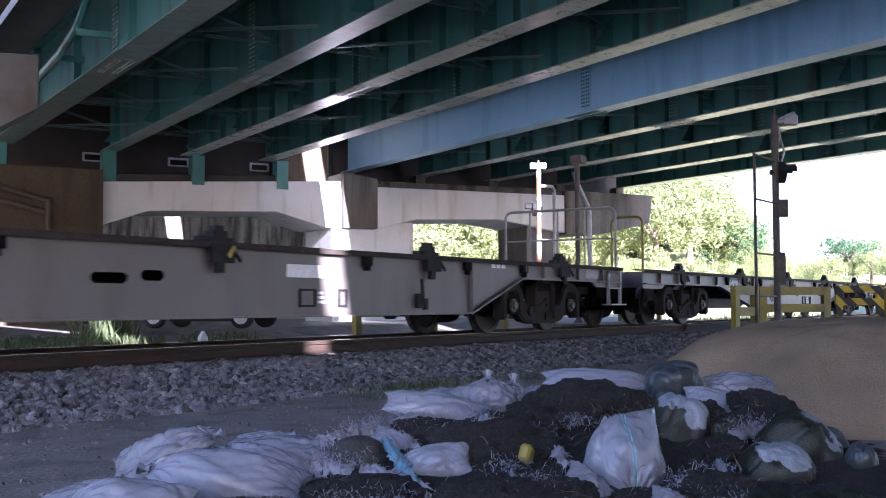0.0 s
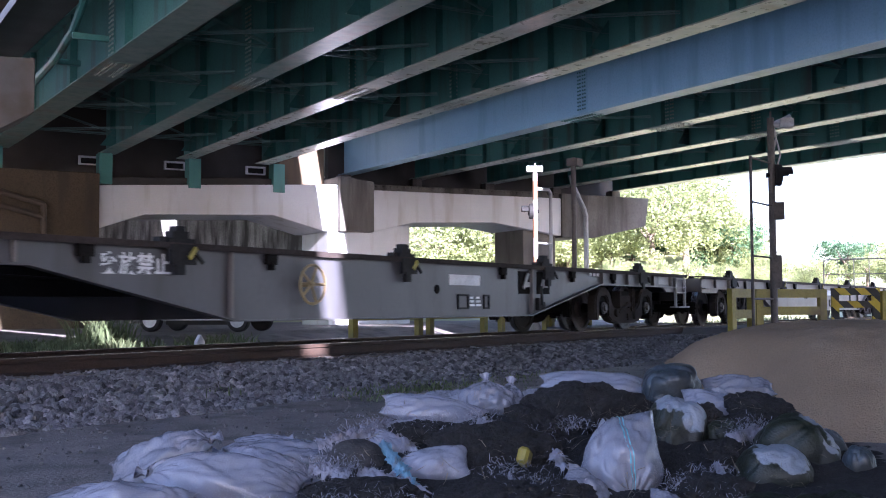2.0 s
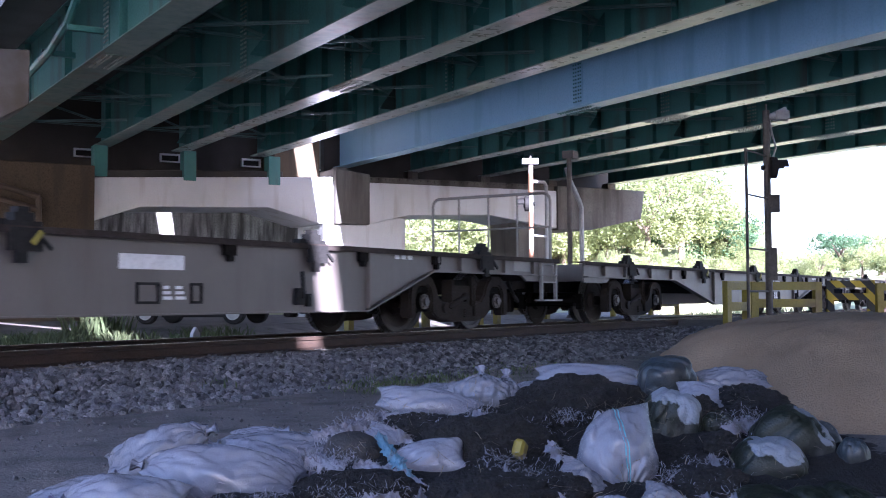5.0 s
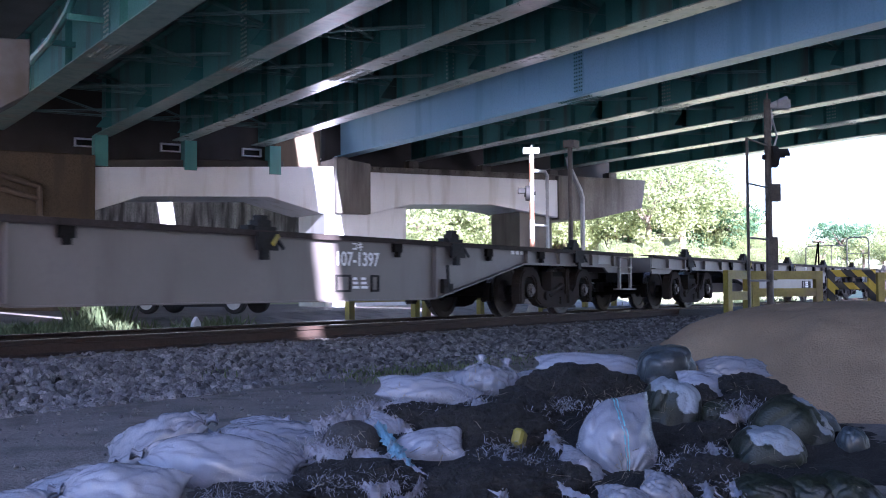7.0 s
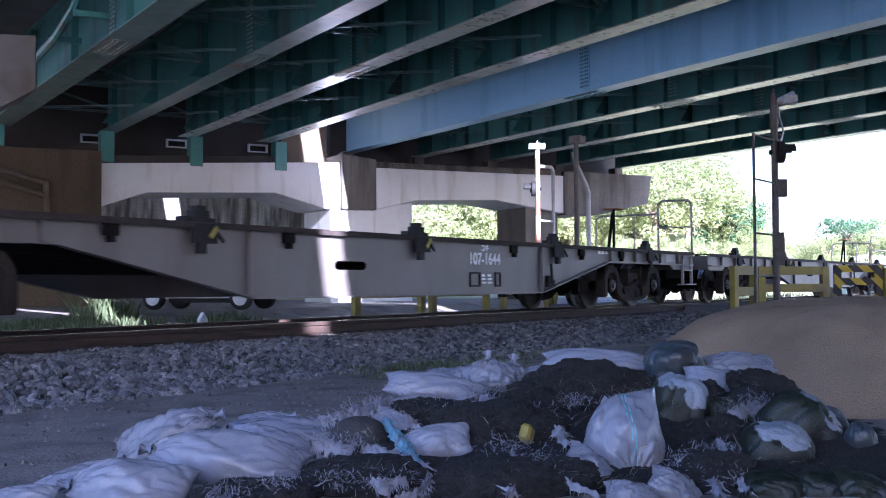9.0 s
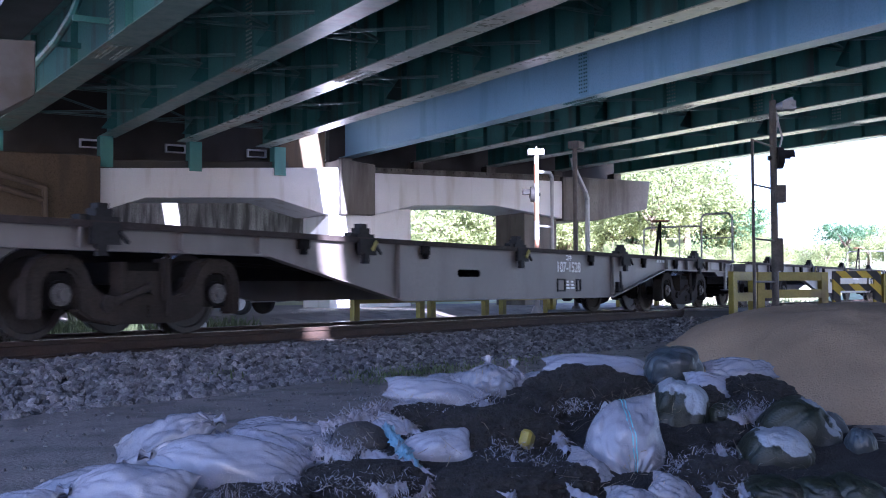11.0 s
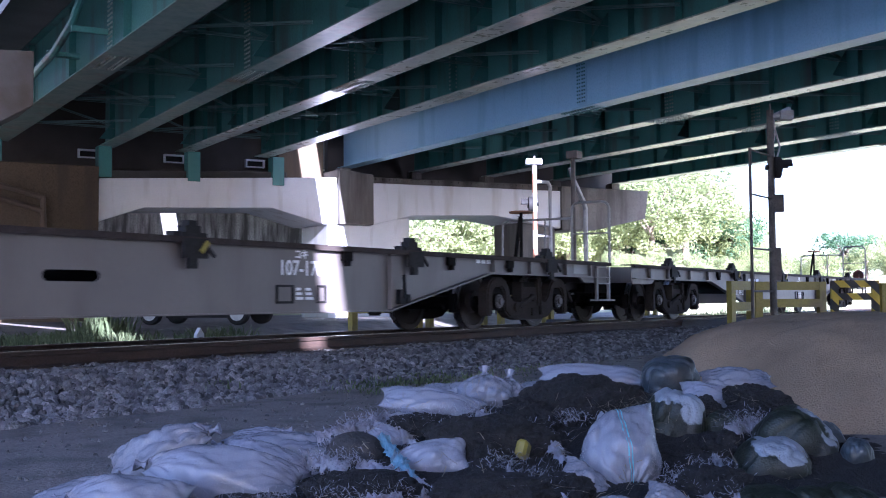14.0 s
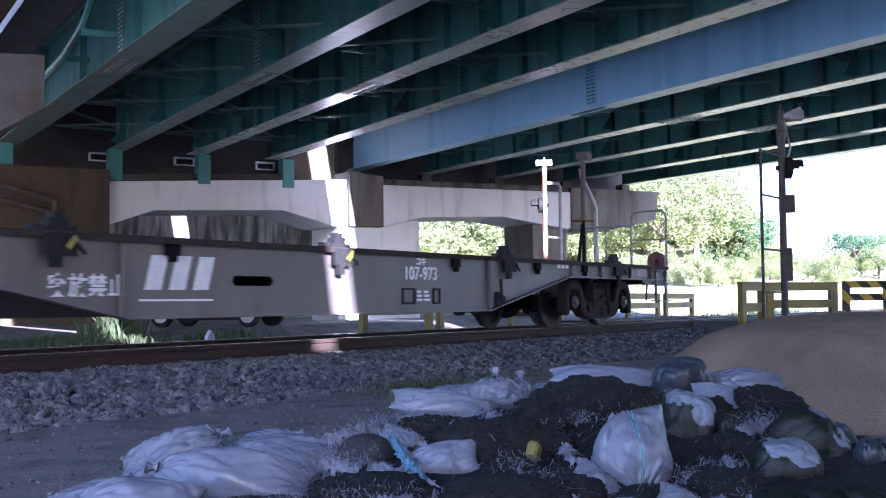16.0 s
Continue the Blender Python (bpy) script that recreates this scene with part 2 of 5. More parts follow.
def banded(name, first, second, axis, width, slant=0.0):
    """Painted bands of two colours along an axis."""
    m = bpy.data.materials.new(name)
    m.use_nodes = True
    nt = m.node_tree
    co = nt.nodes.new("ShaderNodeTexCoord")
    sep = nt.nodes.new("ShaderNodeSeparateXYZ")
    nt.links.new(co.outputs["Object"], sep.inputs[0])
    mul = nt.nodes.new("ShaderNodeMath")
    mul.operation = "MULTIPLY_ADD"
    mul.inputs[1].default_value = slant
    nt.links.new(sep.outputs[0], mul.inputs[0])
    nt.links.new(sep.outputs[axis], mul.inputs[2])
    wrap = nt.nodes.new("ShaderNodeMath")
    wrap.operation = "PINGPONG"
    wrap.inputs[1].default_value = width
    nt.links.new(mul.outputs[0], wrap.inputs[0])
    cmp = nt.nodes.new("ShaderNodeMath")
    cmp.operation = "GREATER_THAN"
    cmp.inputs[1].default_value = width / 2
    nt.links.new(wrap.outputs[0], cmp.inputs[0])
    nz = nt.nodes.new("ShaderNodeTexNoise")
    nz.inputs["Scale"].default_value = 14
    mix = nt.nodes.new("ShaderNodeMix")
    mix.data_type = "RGBA"
    mix.inputs[6].default_value, mix.inputs[7].default_value = (*first, 1), (*second, 1)
    nt.links.new(cmp.outputs[0], mix.inputs[0])
    wear = nt.nodes.new("ShaderNodeMix")
    wear.data_type = "RGBA"
    wear.blend_type = "MULTIPLY"
    wear.inputs[0].default_value = 0.35
    nt.links.new(mix.outputs[2], wear.inputs[6])
    nt.links.new(nz.outputs[0], wear.inputs[7])
    nt.links.new(wear.outputs[2], nt.nodes["Principled BSDF"].inputs["Base Color"])
    nt.nodes["Principled BSDF"].inputs["Roughness"].default_value = 0.6
    return m


STRIPES = banded("yellow_black_stripes", (0.62, 0.44, 0.04), (0.05, 0.045, 0.04), 2, 0.22, 1.0)
BANDED = banded("red_white_bands", (0.36, 0.32, 0.29), (0.26, 0.12, 0.07), 2, 0.5)
RUSTY = material("rusty_wheel", (0.28, 0.13, 0.06), (0.2, 0.1, 0.05), 0.7, scale=8, fine=40, bump=0.15)
TAIL = material("tail_marker_paint", (0.12, 0.02, 0.015), (0.07, 0.02, 0.015), 0.5, scale=6, fine=40, bump=0.1)
LEAF = material("leaves", (0.21, 0.25, 0.10), (0.30, 0.33, 0.15), 0.7, scale=0.8, fine=12, bump=0.0, pieces=0.4, thin=0.5)
LEAF_DARK = material("dark_leaves", (0.0616, 0.131, 0.0616), (0.0924, 0.169, 0.077), 0.7, scale=0.8, fine=12, bump=0.0, pieces=0.4, thin=0.4)
BARK = material("bark", (0.12, 0.09, 0.065), (0.18, 0.14, 0.1), 0.95, scale=5, fine=30, bump=0.6)
GRASS = material("grass_blades", (0.075, 0.105, 0.045), (0.13, 0.15, 0.07), 0.8, scale=1.0, fine=20, bump=0.0, pieces=0.4, thin=0.4)


# ---------------------------------------------------------------- mesh helpers
def box(bm, x0, x1, y0, y1, z0, z1):
    vs = [bm.verts.new((x, y, z)) for z in (z0, z1) for x, y in ((x0, y0), (x1, y0), (x1, y1), (x0, y1))]
    for f in ((3, 2, 1, 0), (4, 5, 6, 7), (0, 1, 5, 4), (1, 2, 6, 5), (2, 3, 7, 6), (3, 0, 4, 7)):
        bm.faces.new([vs[i] for i in f])
    return vs


def prism(bm, outline, lo, hi, axis="y"):
    """A polygon in two axes, extruded along the third from lo to hi."""
    def at(a, b, c):
        return {"y": (a, c, b), "x": (c, a, b), "z": (a, b, c)}[axis]
    A = [bm.verts.new(at(a, b, lo)) for a, b in outline]
    B = [bm.verts.new(at(a, b, hi)) for a, b in outline]
    bm.faces.new(A)
    bm.faces.new(B[::-1])
    for i in range(len(A)):
        j = (i + 1) % len(A)
        bm.faces.new((A[j], A[i], B[i], B[j]))
    bmesh.ops.recalc_face_normals(bm, faces=bm.faces[-len(A) - 2:] if len(bm.faces) < 400 else bm.faces)


def rod(bm, p, q, r, seg=10, r2=None):
    p, q = Vector(p), Vector(q)
    m = Matrix.Translation((p + q) / 2) @ (q - p).to_track_quat("Z", "Y").to_matrix().to_4x4()
    bmesh.ops.create_cone(bm, cap_ends=True, segments=seg, radius1=r, radius2=r if r2 is None else r2, depth=(q - p).length, matrix=m)


def pipe(bm, points, r, seg=8):
    for a, b in zip(points, points[1:]):
        rod(bm, a, b, r, seg)
    for a in points[1:-1]:
        bmesh.ops.create_icosphere(bm, subdivisions=1, radius=r * 1.05, matrix=Matrix.Translation(a))


def bar(bm, p, q, w, h):
    """A rectangular bar from p to q, w wide and h high."""
    p, q = Vector(p), Vector(q)
    d = (q - p).normalized()
    side = d.cross(Vector((0, 0, 1)))
    side = side.normalized() if side.length > 1e-4 else Vector((1, 0, 0))
    up = side.cross(d)
    vs = [bm.verts.new(c + side * sx * w / 2 + up * sz * h / 2) for c in (p, q) for sx, sz in ((-1, -1), (1, -1), (1, 1), (-1, 1))]
    for f in ((3, 2, 1, 0), (4, 5, 6, 7), (0, 1, 5, 4), (1, 2, 6, 5), (2, 3, 7, 6), (3, 0, 4, 7)):
        bm.faces.new([vs[i] for i in f])


def bevelled(bm, w=0.01, seg=1):
    bmesh.ops.bevel(bm, geom=[e for e in bm.edges if len(e.link_faces) == 2 and e.calc_face_angle(0) > 0.6], offset=w, segments=seg, affect="EDGES", clamp_overlap=True)


def mesh_of(name, bm, mat, smooth=False):
    me = bpy.data.meshes.new(name)
    bmesh.ops.recalc_face_normals(bm, faces=bm.faces)
    bm.to_mesh(me)
    bm.free()
    for m in (mat if isinstance(mat, (list, tuple)) else [mat]):
        me.materials.append(m)
    if smooth:
        me.polygons.foreach_set("use_smooth", [True] * len(me.polygons))
    return me


def part(name, bm, mat, parent, label="", m=None, smooth=False):
    ob = new(name, mesh_of(name, bm, mat, smooth) if isinstance(bm, bmesh.types.BMesh) else bm)
    ob.parent = parent
    if m is not None:
        ob.matrix_basis = m
    return tagged(ob, label)


def thing(name, label, category, group="", m=None, kind=""):
    ob = new(name)
    ob.empty_display_size = 0.2
    if m is not None:
        ob.matrix_basis = m
    return tagged(ob, label, category, group, kind)


def B():
    return bmesh.new()


# ---------------------------------------------------------------- ground, ballast, rails
GROUND = -0.38


def hump(x, y):
    return 0.035 * noise.noise(Vector((x * 0.5, y * 0.5, 0))) + 0.015 * noise.noise(Vector((x * 2.1, y * 2.1, 3)))


def ground():
    bm = B()
    xs = [-900, -300, -100, -40, -15] + [i * 0.25 for i in range(-8, 121)] + [35, 45, 60, 100, 300, 900]
    ys = [-900, -300, -100, -40, -20] + [-12 + i * 0.25 for i in range(0, 85)] + [15, 25, 40, 60, 100, 300, 900]
    grid = []
    for x in xs:
        grid.append([bm.verts.new((x, y, GROUND + (hump(x, y) if -3 < x < 31 and -13 < y < 10 else 0))) for y in ys])
    for i in range(len(xs) - 1):
        for j in range(len(ys) - 1):
            bm.faces.new((grid[i][j], grid[i + 1][j], grid[i + 1][j + 1], grid[i][j + 1]))
    ob = new("ground", mesh_of("ground", bm, EARTH, True))
    tagged(ob, "packed grey-brown earth with scattered grit", "ground", kind="structure")


def ballast():
    bm = B()
    prism(bm, [(-2.45, -0.6), (-1.55, -0.215), (1.55, -0.2), (2.4, -0.6)], -60, 260, "x")
    bed = tagged(new("ballast_bed", mesh_of("ballast_bed", bm, BED)), "crushed stone bed under the rails, dark for shaded gaps between stones", "ballast", kind="structure")
    rng = random.Random(31)
    shapes = []
    for k in range(6):
        bm = B()
        bmesh.ops.create_icosphere(bm, subdivisions=1, radius=1)
        for v in bm.verts:
            v.co *= 1 + rng.uniform(-0.28, 0.28)
        shapes.append(mesh_of("stone", bm, LOOSE))
    for i in range(300):
        x, r = rng.uniform(4.6, 9.5), rng.uniform(0.0, 0.95)
        y, z = shoulder(x, r)
        size = rng.uniform(0.028, 0.05)
        ob = part("stone", shapes[i % 6], LOOSE, bed, m=pose(x, y, z + 0.022, rng.uniform(0, 360), rng.uniform(0, 360), 0) @ Matrix.Diagonal((size, size * rng.uniform(.7, 1), size * rng.uniform(.6, .9), 1)))


def rails():
    prof = [(-0.064, -0.153), (0.064, -0.153), (0.064, -0.142), (0.012, -0.125), (0.009, -0.05), (0.032, -0.04), (0.033, -0.008),
            (0.024, 0), (-0.024, 0), (-0.033, -0.008), (-0.032, -0.04), (-0.009, -0.05), (-0.012, -0.125), (-0.064, -0.142)]
    for side in (-1, 1):
        th = thing("rail", "rusty steel rail with a polished top", "rail", "rails of the track")
        bm = B()
        prism(bm, [(y + side * 0.566, z) for y, z in prof], -60, 260, "x")
        part("rail_body", bm, RAIL_RUST, th)
        bm = B()
        box(bm, -60, 260, side * 0.566 - 0.022, side * 0.566 + 0.022, 0, 0.002)
        part("running_surface", bm, RAIL_TOP, th, "polished running surface")
    bm = B()
    box(bm, -0.11, 0.11, -1.05, 1.05, -0.30, -0.155)
    bevelled(bm, 0.015)
    me = mesh_of("sleeper", bm, SLEEPER)
    for i in range(90):
        ob = new("sleeper", me)
        ob.matrix_basis = pose(-2 + i * 0.62, 0, 0)
        tagged(ob, "weathered timber sleeper under the rails", "sleeper", "sleepers of the track")


def stones(name, n, x0, x1, area, size, seed, mat, label, density_power=1.0):
    """Crushed stones scattered over a surface: area(x, r) gives y and z."""
    rng = np.random.default_rng(seed)
    t = (1 + 5 ** 0.5) / 2
    ico = np.array([(-1, t, 0), (1, t, 0), (-1, -t, 0), (1, -t, 0), (0, -1, t), (0, 1, t), (0, -1, -t), (0, 1, -t), (t, 0, -1), (t, 0, 1), (-t, 0, -1), (-t, 0, 1)]) / 1.9
    tri = np.array([(0, 11, 5), (0, 5, 1), (0, 1, 7), (0, 7, 10), (0, 10, 11), (1, 5, 9), (5, 11, 4), (11, 10, 2), (10, 7, 6), (7, 1, 8),
                    (3, 9, 4), (3, 4, 2), (3, 2, 6), (3, 6, 8), (3, 8, 9), (4, 9, 5), (2, 4, 11), (6, 2, 10), (8, 6, 7), (9, 8, 1)])
    xs = x0 + (x1 - x0) * rng.random(n) ** density_power
    rs = rng.random(n)
    V, Fc = [], []
    for i in range(n):
        y, z = area(xs[i], rs[i])
        q = rng.normal(size=(3, 3))
        q, _ = np.linalg.qr(q)
        v = (ico * (1 + 0.17 * rng.normal(size=(12, 1)))) * (rng.uniform(0.7, 1.25, 3) * size * rng.uniform(0.6, 1.4))
        V.append(v @ q + (xs[i], y, z))
        Fc.append(tri + 12 * i)
    me = bpy.data.meshes.new(name)
    me.from_pydata(np.concatenate(V).tolist(), [], np.concatenate(Fc).tolist())
    me.materials.append(mat)
    return tagged(new(name, me), label, "stones", kind="stuff")


def shoulder(x, r):
    y = -2.75 + 2.1 * r
    top = -0.19 if y > -1.5 else -0.19 - 0.22 * (-1.5 - y) / 0.95
    return y, max(top, GROUND - 0.005) + 0.02 * noise.noise(Vector((x * 3, y * 3, 1)))


def scatter(x, r):
    y = -6.5 + 4.2 * r
    return y, GROUND + hump(x, y) + 0.002


def between(x, r):
    y = -0.5 + 2.6 * r
    return y, -0.19 + 0.02 * noise.noise(Vector((x * 3, y * 3, 1)))


# ---------------------------------------------------------------- the bridge
UNDERSIDE, DECK = 5.5, 7.4
GIRDERS = [(10.0, TEAL), (12.9, TEAL), (15.5, TEAL), (18.3, TEAL), (22.3, BLUE), (25.4, TEAL), (28.8, TEAL), (32.2, TEAL), (35.4, TEAL)]


def axes(a):
    """The first girder runs slightly askew to the others."""
    return BRIDGE @ pose(10.0, 9.5, 0) @ pose(0, 0, 0, 0, 0, 1.4) @ pose(-10.0, -9.5, 0) if a == 10.0 else BRIDGE


def girder(a, paint, end):
    th = thing("bridge_girder", "teal painted steel plate girder of the bridge" if paint is TEAL else "pale blue painted steel plate girder of the bridge", "bridge girder", "bridge girders", axes(a))
    z0 = UNDERSIDE
    start = -33.9
    half = 0.36 if a == 10.0 else 0.27
    under = BLUE if paint is BLUE else DARKER_FLANGE if a < 14 else FLANGE
    bm = B()
    box(bm, a - 0.008, a + 0.008, start, end, z0 + 0.03, DECK - 0.03)
    part("web", bm, paint, th)
    bm = B()
    box(bm, a - half, a + half, start, end, z0, z0 + 0.03)
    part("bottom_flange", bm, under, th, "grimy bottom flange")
    bm = B()
    box(bm, a - 0.2, a + 0.2, start, end, DECK - 0.03, DECK - 0.002)
    part("top_flange", bm, paint, th)
    bm = B()
    box(bm, a - 0.17, a - 0.008, -0.006, 0.006, z0 + 0.05, DECK - 0.05)
    me = mesh_of("stiffener", bm, paint)
    y = end - 1.2
    while y > -4 and paint is TEAL:
        part("stiffener", me, paint, th, m=pose(0, y, 0))
        y -= 1.35 if a > 15 else 4.5
    return th


def deck(name, a0, a1, b0, b1, label, walls=()):
    bm = B()
    box(bm, a0, a1, b0, b1, DECK, DECK + 0.3)
    for a in walls:
        box(bm, a - 0.15, a + 0.15, b0, b1, DECK + 0.3, DECK + 1.2)
    ob = new(name, mesh_of(name, bm, SLAB))
    ob.matrix_basis = BRIDGE
    tagged(ob, label, "bridge deck", kind="structure")


def bridge():
    for a, paint in GIRDERS:
        girder(a, paint, 28.9 if a < 20 else 30.6)
    deck("bridge_deck_1", 8.34, 19.77, -44, 60, "concrete underside of the bridge deck")
    deck("bridge_deck_2", 20.6, 36.3, -44, 60, "concrete underside of the bridge deck", (36.15,))
    # left edge set by how much skylight the sandbags should get
    deck("bridge_deck_3", 0.3, 7.96, -17.8, 4.0, "concrete underside of a ramp deck, partly unseen, sized to shape the light")
    # unseen slab, added to close the gap so sun first lands at the rail
    deck("bridge_deck_4", 0.3, 8.33, -44, -17.81, "concrete underside of a ramp deck, partly unseen, sized to shape the light")
    # unseen cover, added so the sun strip in this gap starts farther along
    deck("bridge_deck_5", 19.78, 20.59, -44, -1.0, "unseen concrete cover added to stop sun between the decks")
    # unseen wall, added to keep sky and sunlit ground behind from lighting the wagons
    bm = B()
    box(bm, -5.0, 36.0, -34.5, -34.0, -0.5, DECK - 0.004)
    back = new("wall_south", mesh_of("wall_south", bm, SLAB))
    back.matrix_basis = BRIDGE
    tagged(back, "unseen concrete wall added to block light from behind", "wall", kind="structure")
    # widened far out of view to shade the wagons on the left
    deck("bridge_deck_6", -26.0, 7.96, 4.01, 60, "concrete underside of a ramp deck, partly unseen, sized to shape the light")


def extruded(name, outline, b0, b1, mat, parent, label=""):
    bm = B()
    prism(bm, outline, b0, b1, "y")
    bevelled(bm, 0.02)
    return part(name, bm, mat, parent, label)


def piers():
    p = thing("bridge_pier", "concrete and white-painted pier carrying the girders' ends", "bridge pier", "bridge piers", BRIDGE)
    extruded("cap_beam", [(12.56, 4.45), (12.58, 3.03), (14.1, 3.55), (18.6, 3.70), (20.5, 3.2), (21.1, 3.2), (21.1, 4.9)], 28.6, 31.2, WHITE_STEEL, p, "white-painted cap beam with haunches")
    extruded("column_head", [(21.1, 5.2), (21.1, 3.2), (22.47, 3.2), (22.47, 5.05)], 28.4, 31.2, CONCRETE, p, "stained concrete column head")
    extruded("end_wall", [(5.0, 4.8), (5.0, -0.5), (12.56, -0.5), (12.56, 4.8)], 28.3, 31.2, BROWN_CONCRETE, p, "brown stained concrete wall")
    extruded("column", [(20.72, 3.19), (20.72, -0.5), (22.5, -0.5), (22.5, 3.19)], 28.62, 31.0, WHITE_STEEL, p)
    extruded("upstand", [(19.3, 6.9), (19.3, 4.86), (21.09, 4.92), (21.09, 6.9)], 29.8, 30.98, BROWN_CONCRETE, p, "brown concrete upstand above the cap")
    extruded("bearing_band", [(12.6, 4.72), (12.6, 4.46), (19.2, 4.8), (19.2, 5.02)], 28.75, 30.9, SHADE_STAIN, p, "dark stained band above the cap")
    q = thing("bridge_pier", "white-painted cap beam on columns with a concrete end", "bridge pier", "bridge piers", BRIDGE)
    extruded("cap_beam", [(22.47, 4.77), (22.47, 3.2), (24.2, 3.62), (27.8, 3.75), (31.08, 3.32), (31.09, 4.85)], 28.6, 31.2, WHITE_STEEL, q, "white-painted cap beam with haunches")
    extruded("bearing_band", [(22.48, 5.0), (22.48, 4.77), (31.09, 4.85), (31.09, 5.1)], 28.75, 31.2, CONCRETE, q, "grey band with a row of bolts")
    extruded("cap_end", [(31.09, 5.05), (31.08, 3.25), (32.8, 3.3), (35.5, 3.85), (35.7, 5.05)], 28.55, 31.2, CONCRETE, q, "weathered concrete end of the cap")
    extruded("column", [(22.6, 3.4), (22.6, -0.5), (24.6, -0.5), (24.6, 3.6)], 29.6, 31.0, WHITE_STEEL, q)
    extruded("column", [(29.4, 3.6), (29.4, -0.5), (31.0, -0.5), (31.0, 3.4)], 28.9, 31.0, CONCRETE, q)
    r = thing("rear_pier", "water-stained concrete pier wall behind the first pier", "bridge pier", "bridge piers", BRIDGE)
    for x0, x1 in ((8, 14.6), (14.604, 21.2), (21.204, 27.8), (27.804, 34)):
        extruded("wall_panel", [(x0, 7.3), (x0, -0.5), (x1, -0.5), (x1, 7.3)], 48, 49.5, STAINED, r)
    # these walls carry the unlit depth between the girders as dark colour
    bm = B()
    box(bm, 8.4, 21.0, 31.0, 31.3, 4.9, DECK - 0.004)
    part("end_wall", bm, SHADE_STAIN, p, "concrete wall behind the bearings, darkened for unlit depth")
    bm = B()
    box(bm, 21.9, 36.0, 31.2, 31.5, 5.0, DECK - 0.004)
    part("end_wall", bm, SHADE_STAIN, q, "concrete wall behind the bearings, darkened for unlit depth")


# ---------------------------------------------------------------- wagons
HALF = 10.2


def travel(t):
    """Where the coupler between the wagons 0 and -1 stands on the track."""
    d = t - 12.5
    return 11.13 - 8.965 * d - 0.0184 * d * d - (0.2 * (d / 3.5) ** 2 if d > 0 else 0)


def lettering(name, text, size, mat, parent, x, y, z, face=-1, label="", slant=0.0):
    """Painted letters on a side sill, as thin meshes."""
    cu = bpy.data.curves.new(name, "FONT")
    cu.body, cu.size, cu.extrude, cu.align_x, cu.align_y, cu.shear = text, size, 0.001, "CENTER", "CENTER", slant
    cu.offset = 0.004
    tmp = bpy.data.objects.new(name, cu)
    scene.collection.objects.link(tmp)
    bpy.context.view_layer.update()
    me = bpy.data.meshes.new_from_object(tmp)
    bpy.data.objects.remove(tmp)
    me.materials.clear()
    me.materials.append(mat)
    return part(name, me, mat, parent, label, pose(x, y, z, 90, 0, 0 if face < 0 else 180))


def sill_pieces(bm, t0, t1, slots, y0, y1):
    """The fish-bellied web plate, with slots through it."""
    def low(x):
        x = abs(x)
        return 0.31 if x <= t0 else 0.80 if x >= t1 else 0.31 + 0.49 * (x - t0) / (t1 - t0)
    cuts = [-9.65] + [(p + q) / 2 for p, q, z in slots] + [9.65]
    for i in range(len(cuts) - 1):
        a, b = cuts[i], cuts[i + 1]
        out = [(a, low(a))] + [(x, low(x)) for x in (-t1, -t0, t0, t1) if a < x < b] + [(b, low(b))]
        if i < len(slots):
            p, q, z = slots[i]
            out += [(b, z - 0.05), (p + 0.04, z - 0.05), (p, z - 0.02), (p, z + 0.02), (p + 0.04, z + 0.05), (b, z + 0.05)]
        out += [(b, 1.03), (a, 1.03)]
        if i > 0:
            p, q, z = slots[i - 1]
            out += [(a, z + 0.05), (q - 0.04, z + 0.05), (q, z + 0.02), (q, z - 0.02), (q - 0.04, z - 0.05), (a, z - 0.05)]
        prism(bm, out, y0, y1, "y")


ARCH = [(1.28, .20), (1.28, .50), (1.245, .62), (1.17, .71), (1.06, .755), (.84, .755), (.73, .71), (.66, .62), (.60, .49), (.50, .41), (.34, .385)]
BELLY = [(1.13, .20), (1.13, .50), (1.09, .575), (1.02, .61), (.88, .61), (.81, .575), (.77, .50), (.77, .26), (.62, .17), (.36, .13)]
FRAME_OUT = [(-x, z) for x, z in ARCH] + ARCH[::-1] + BELLY + [(-x, z) for x, z in BELLY[::-1]]


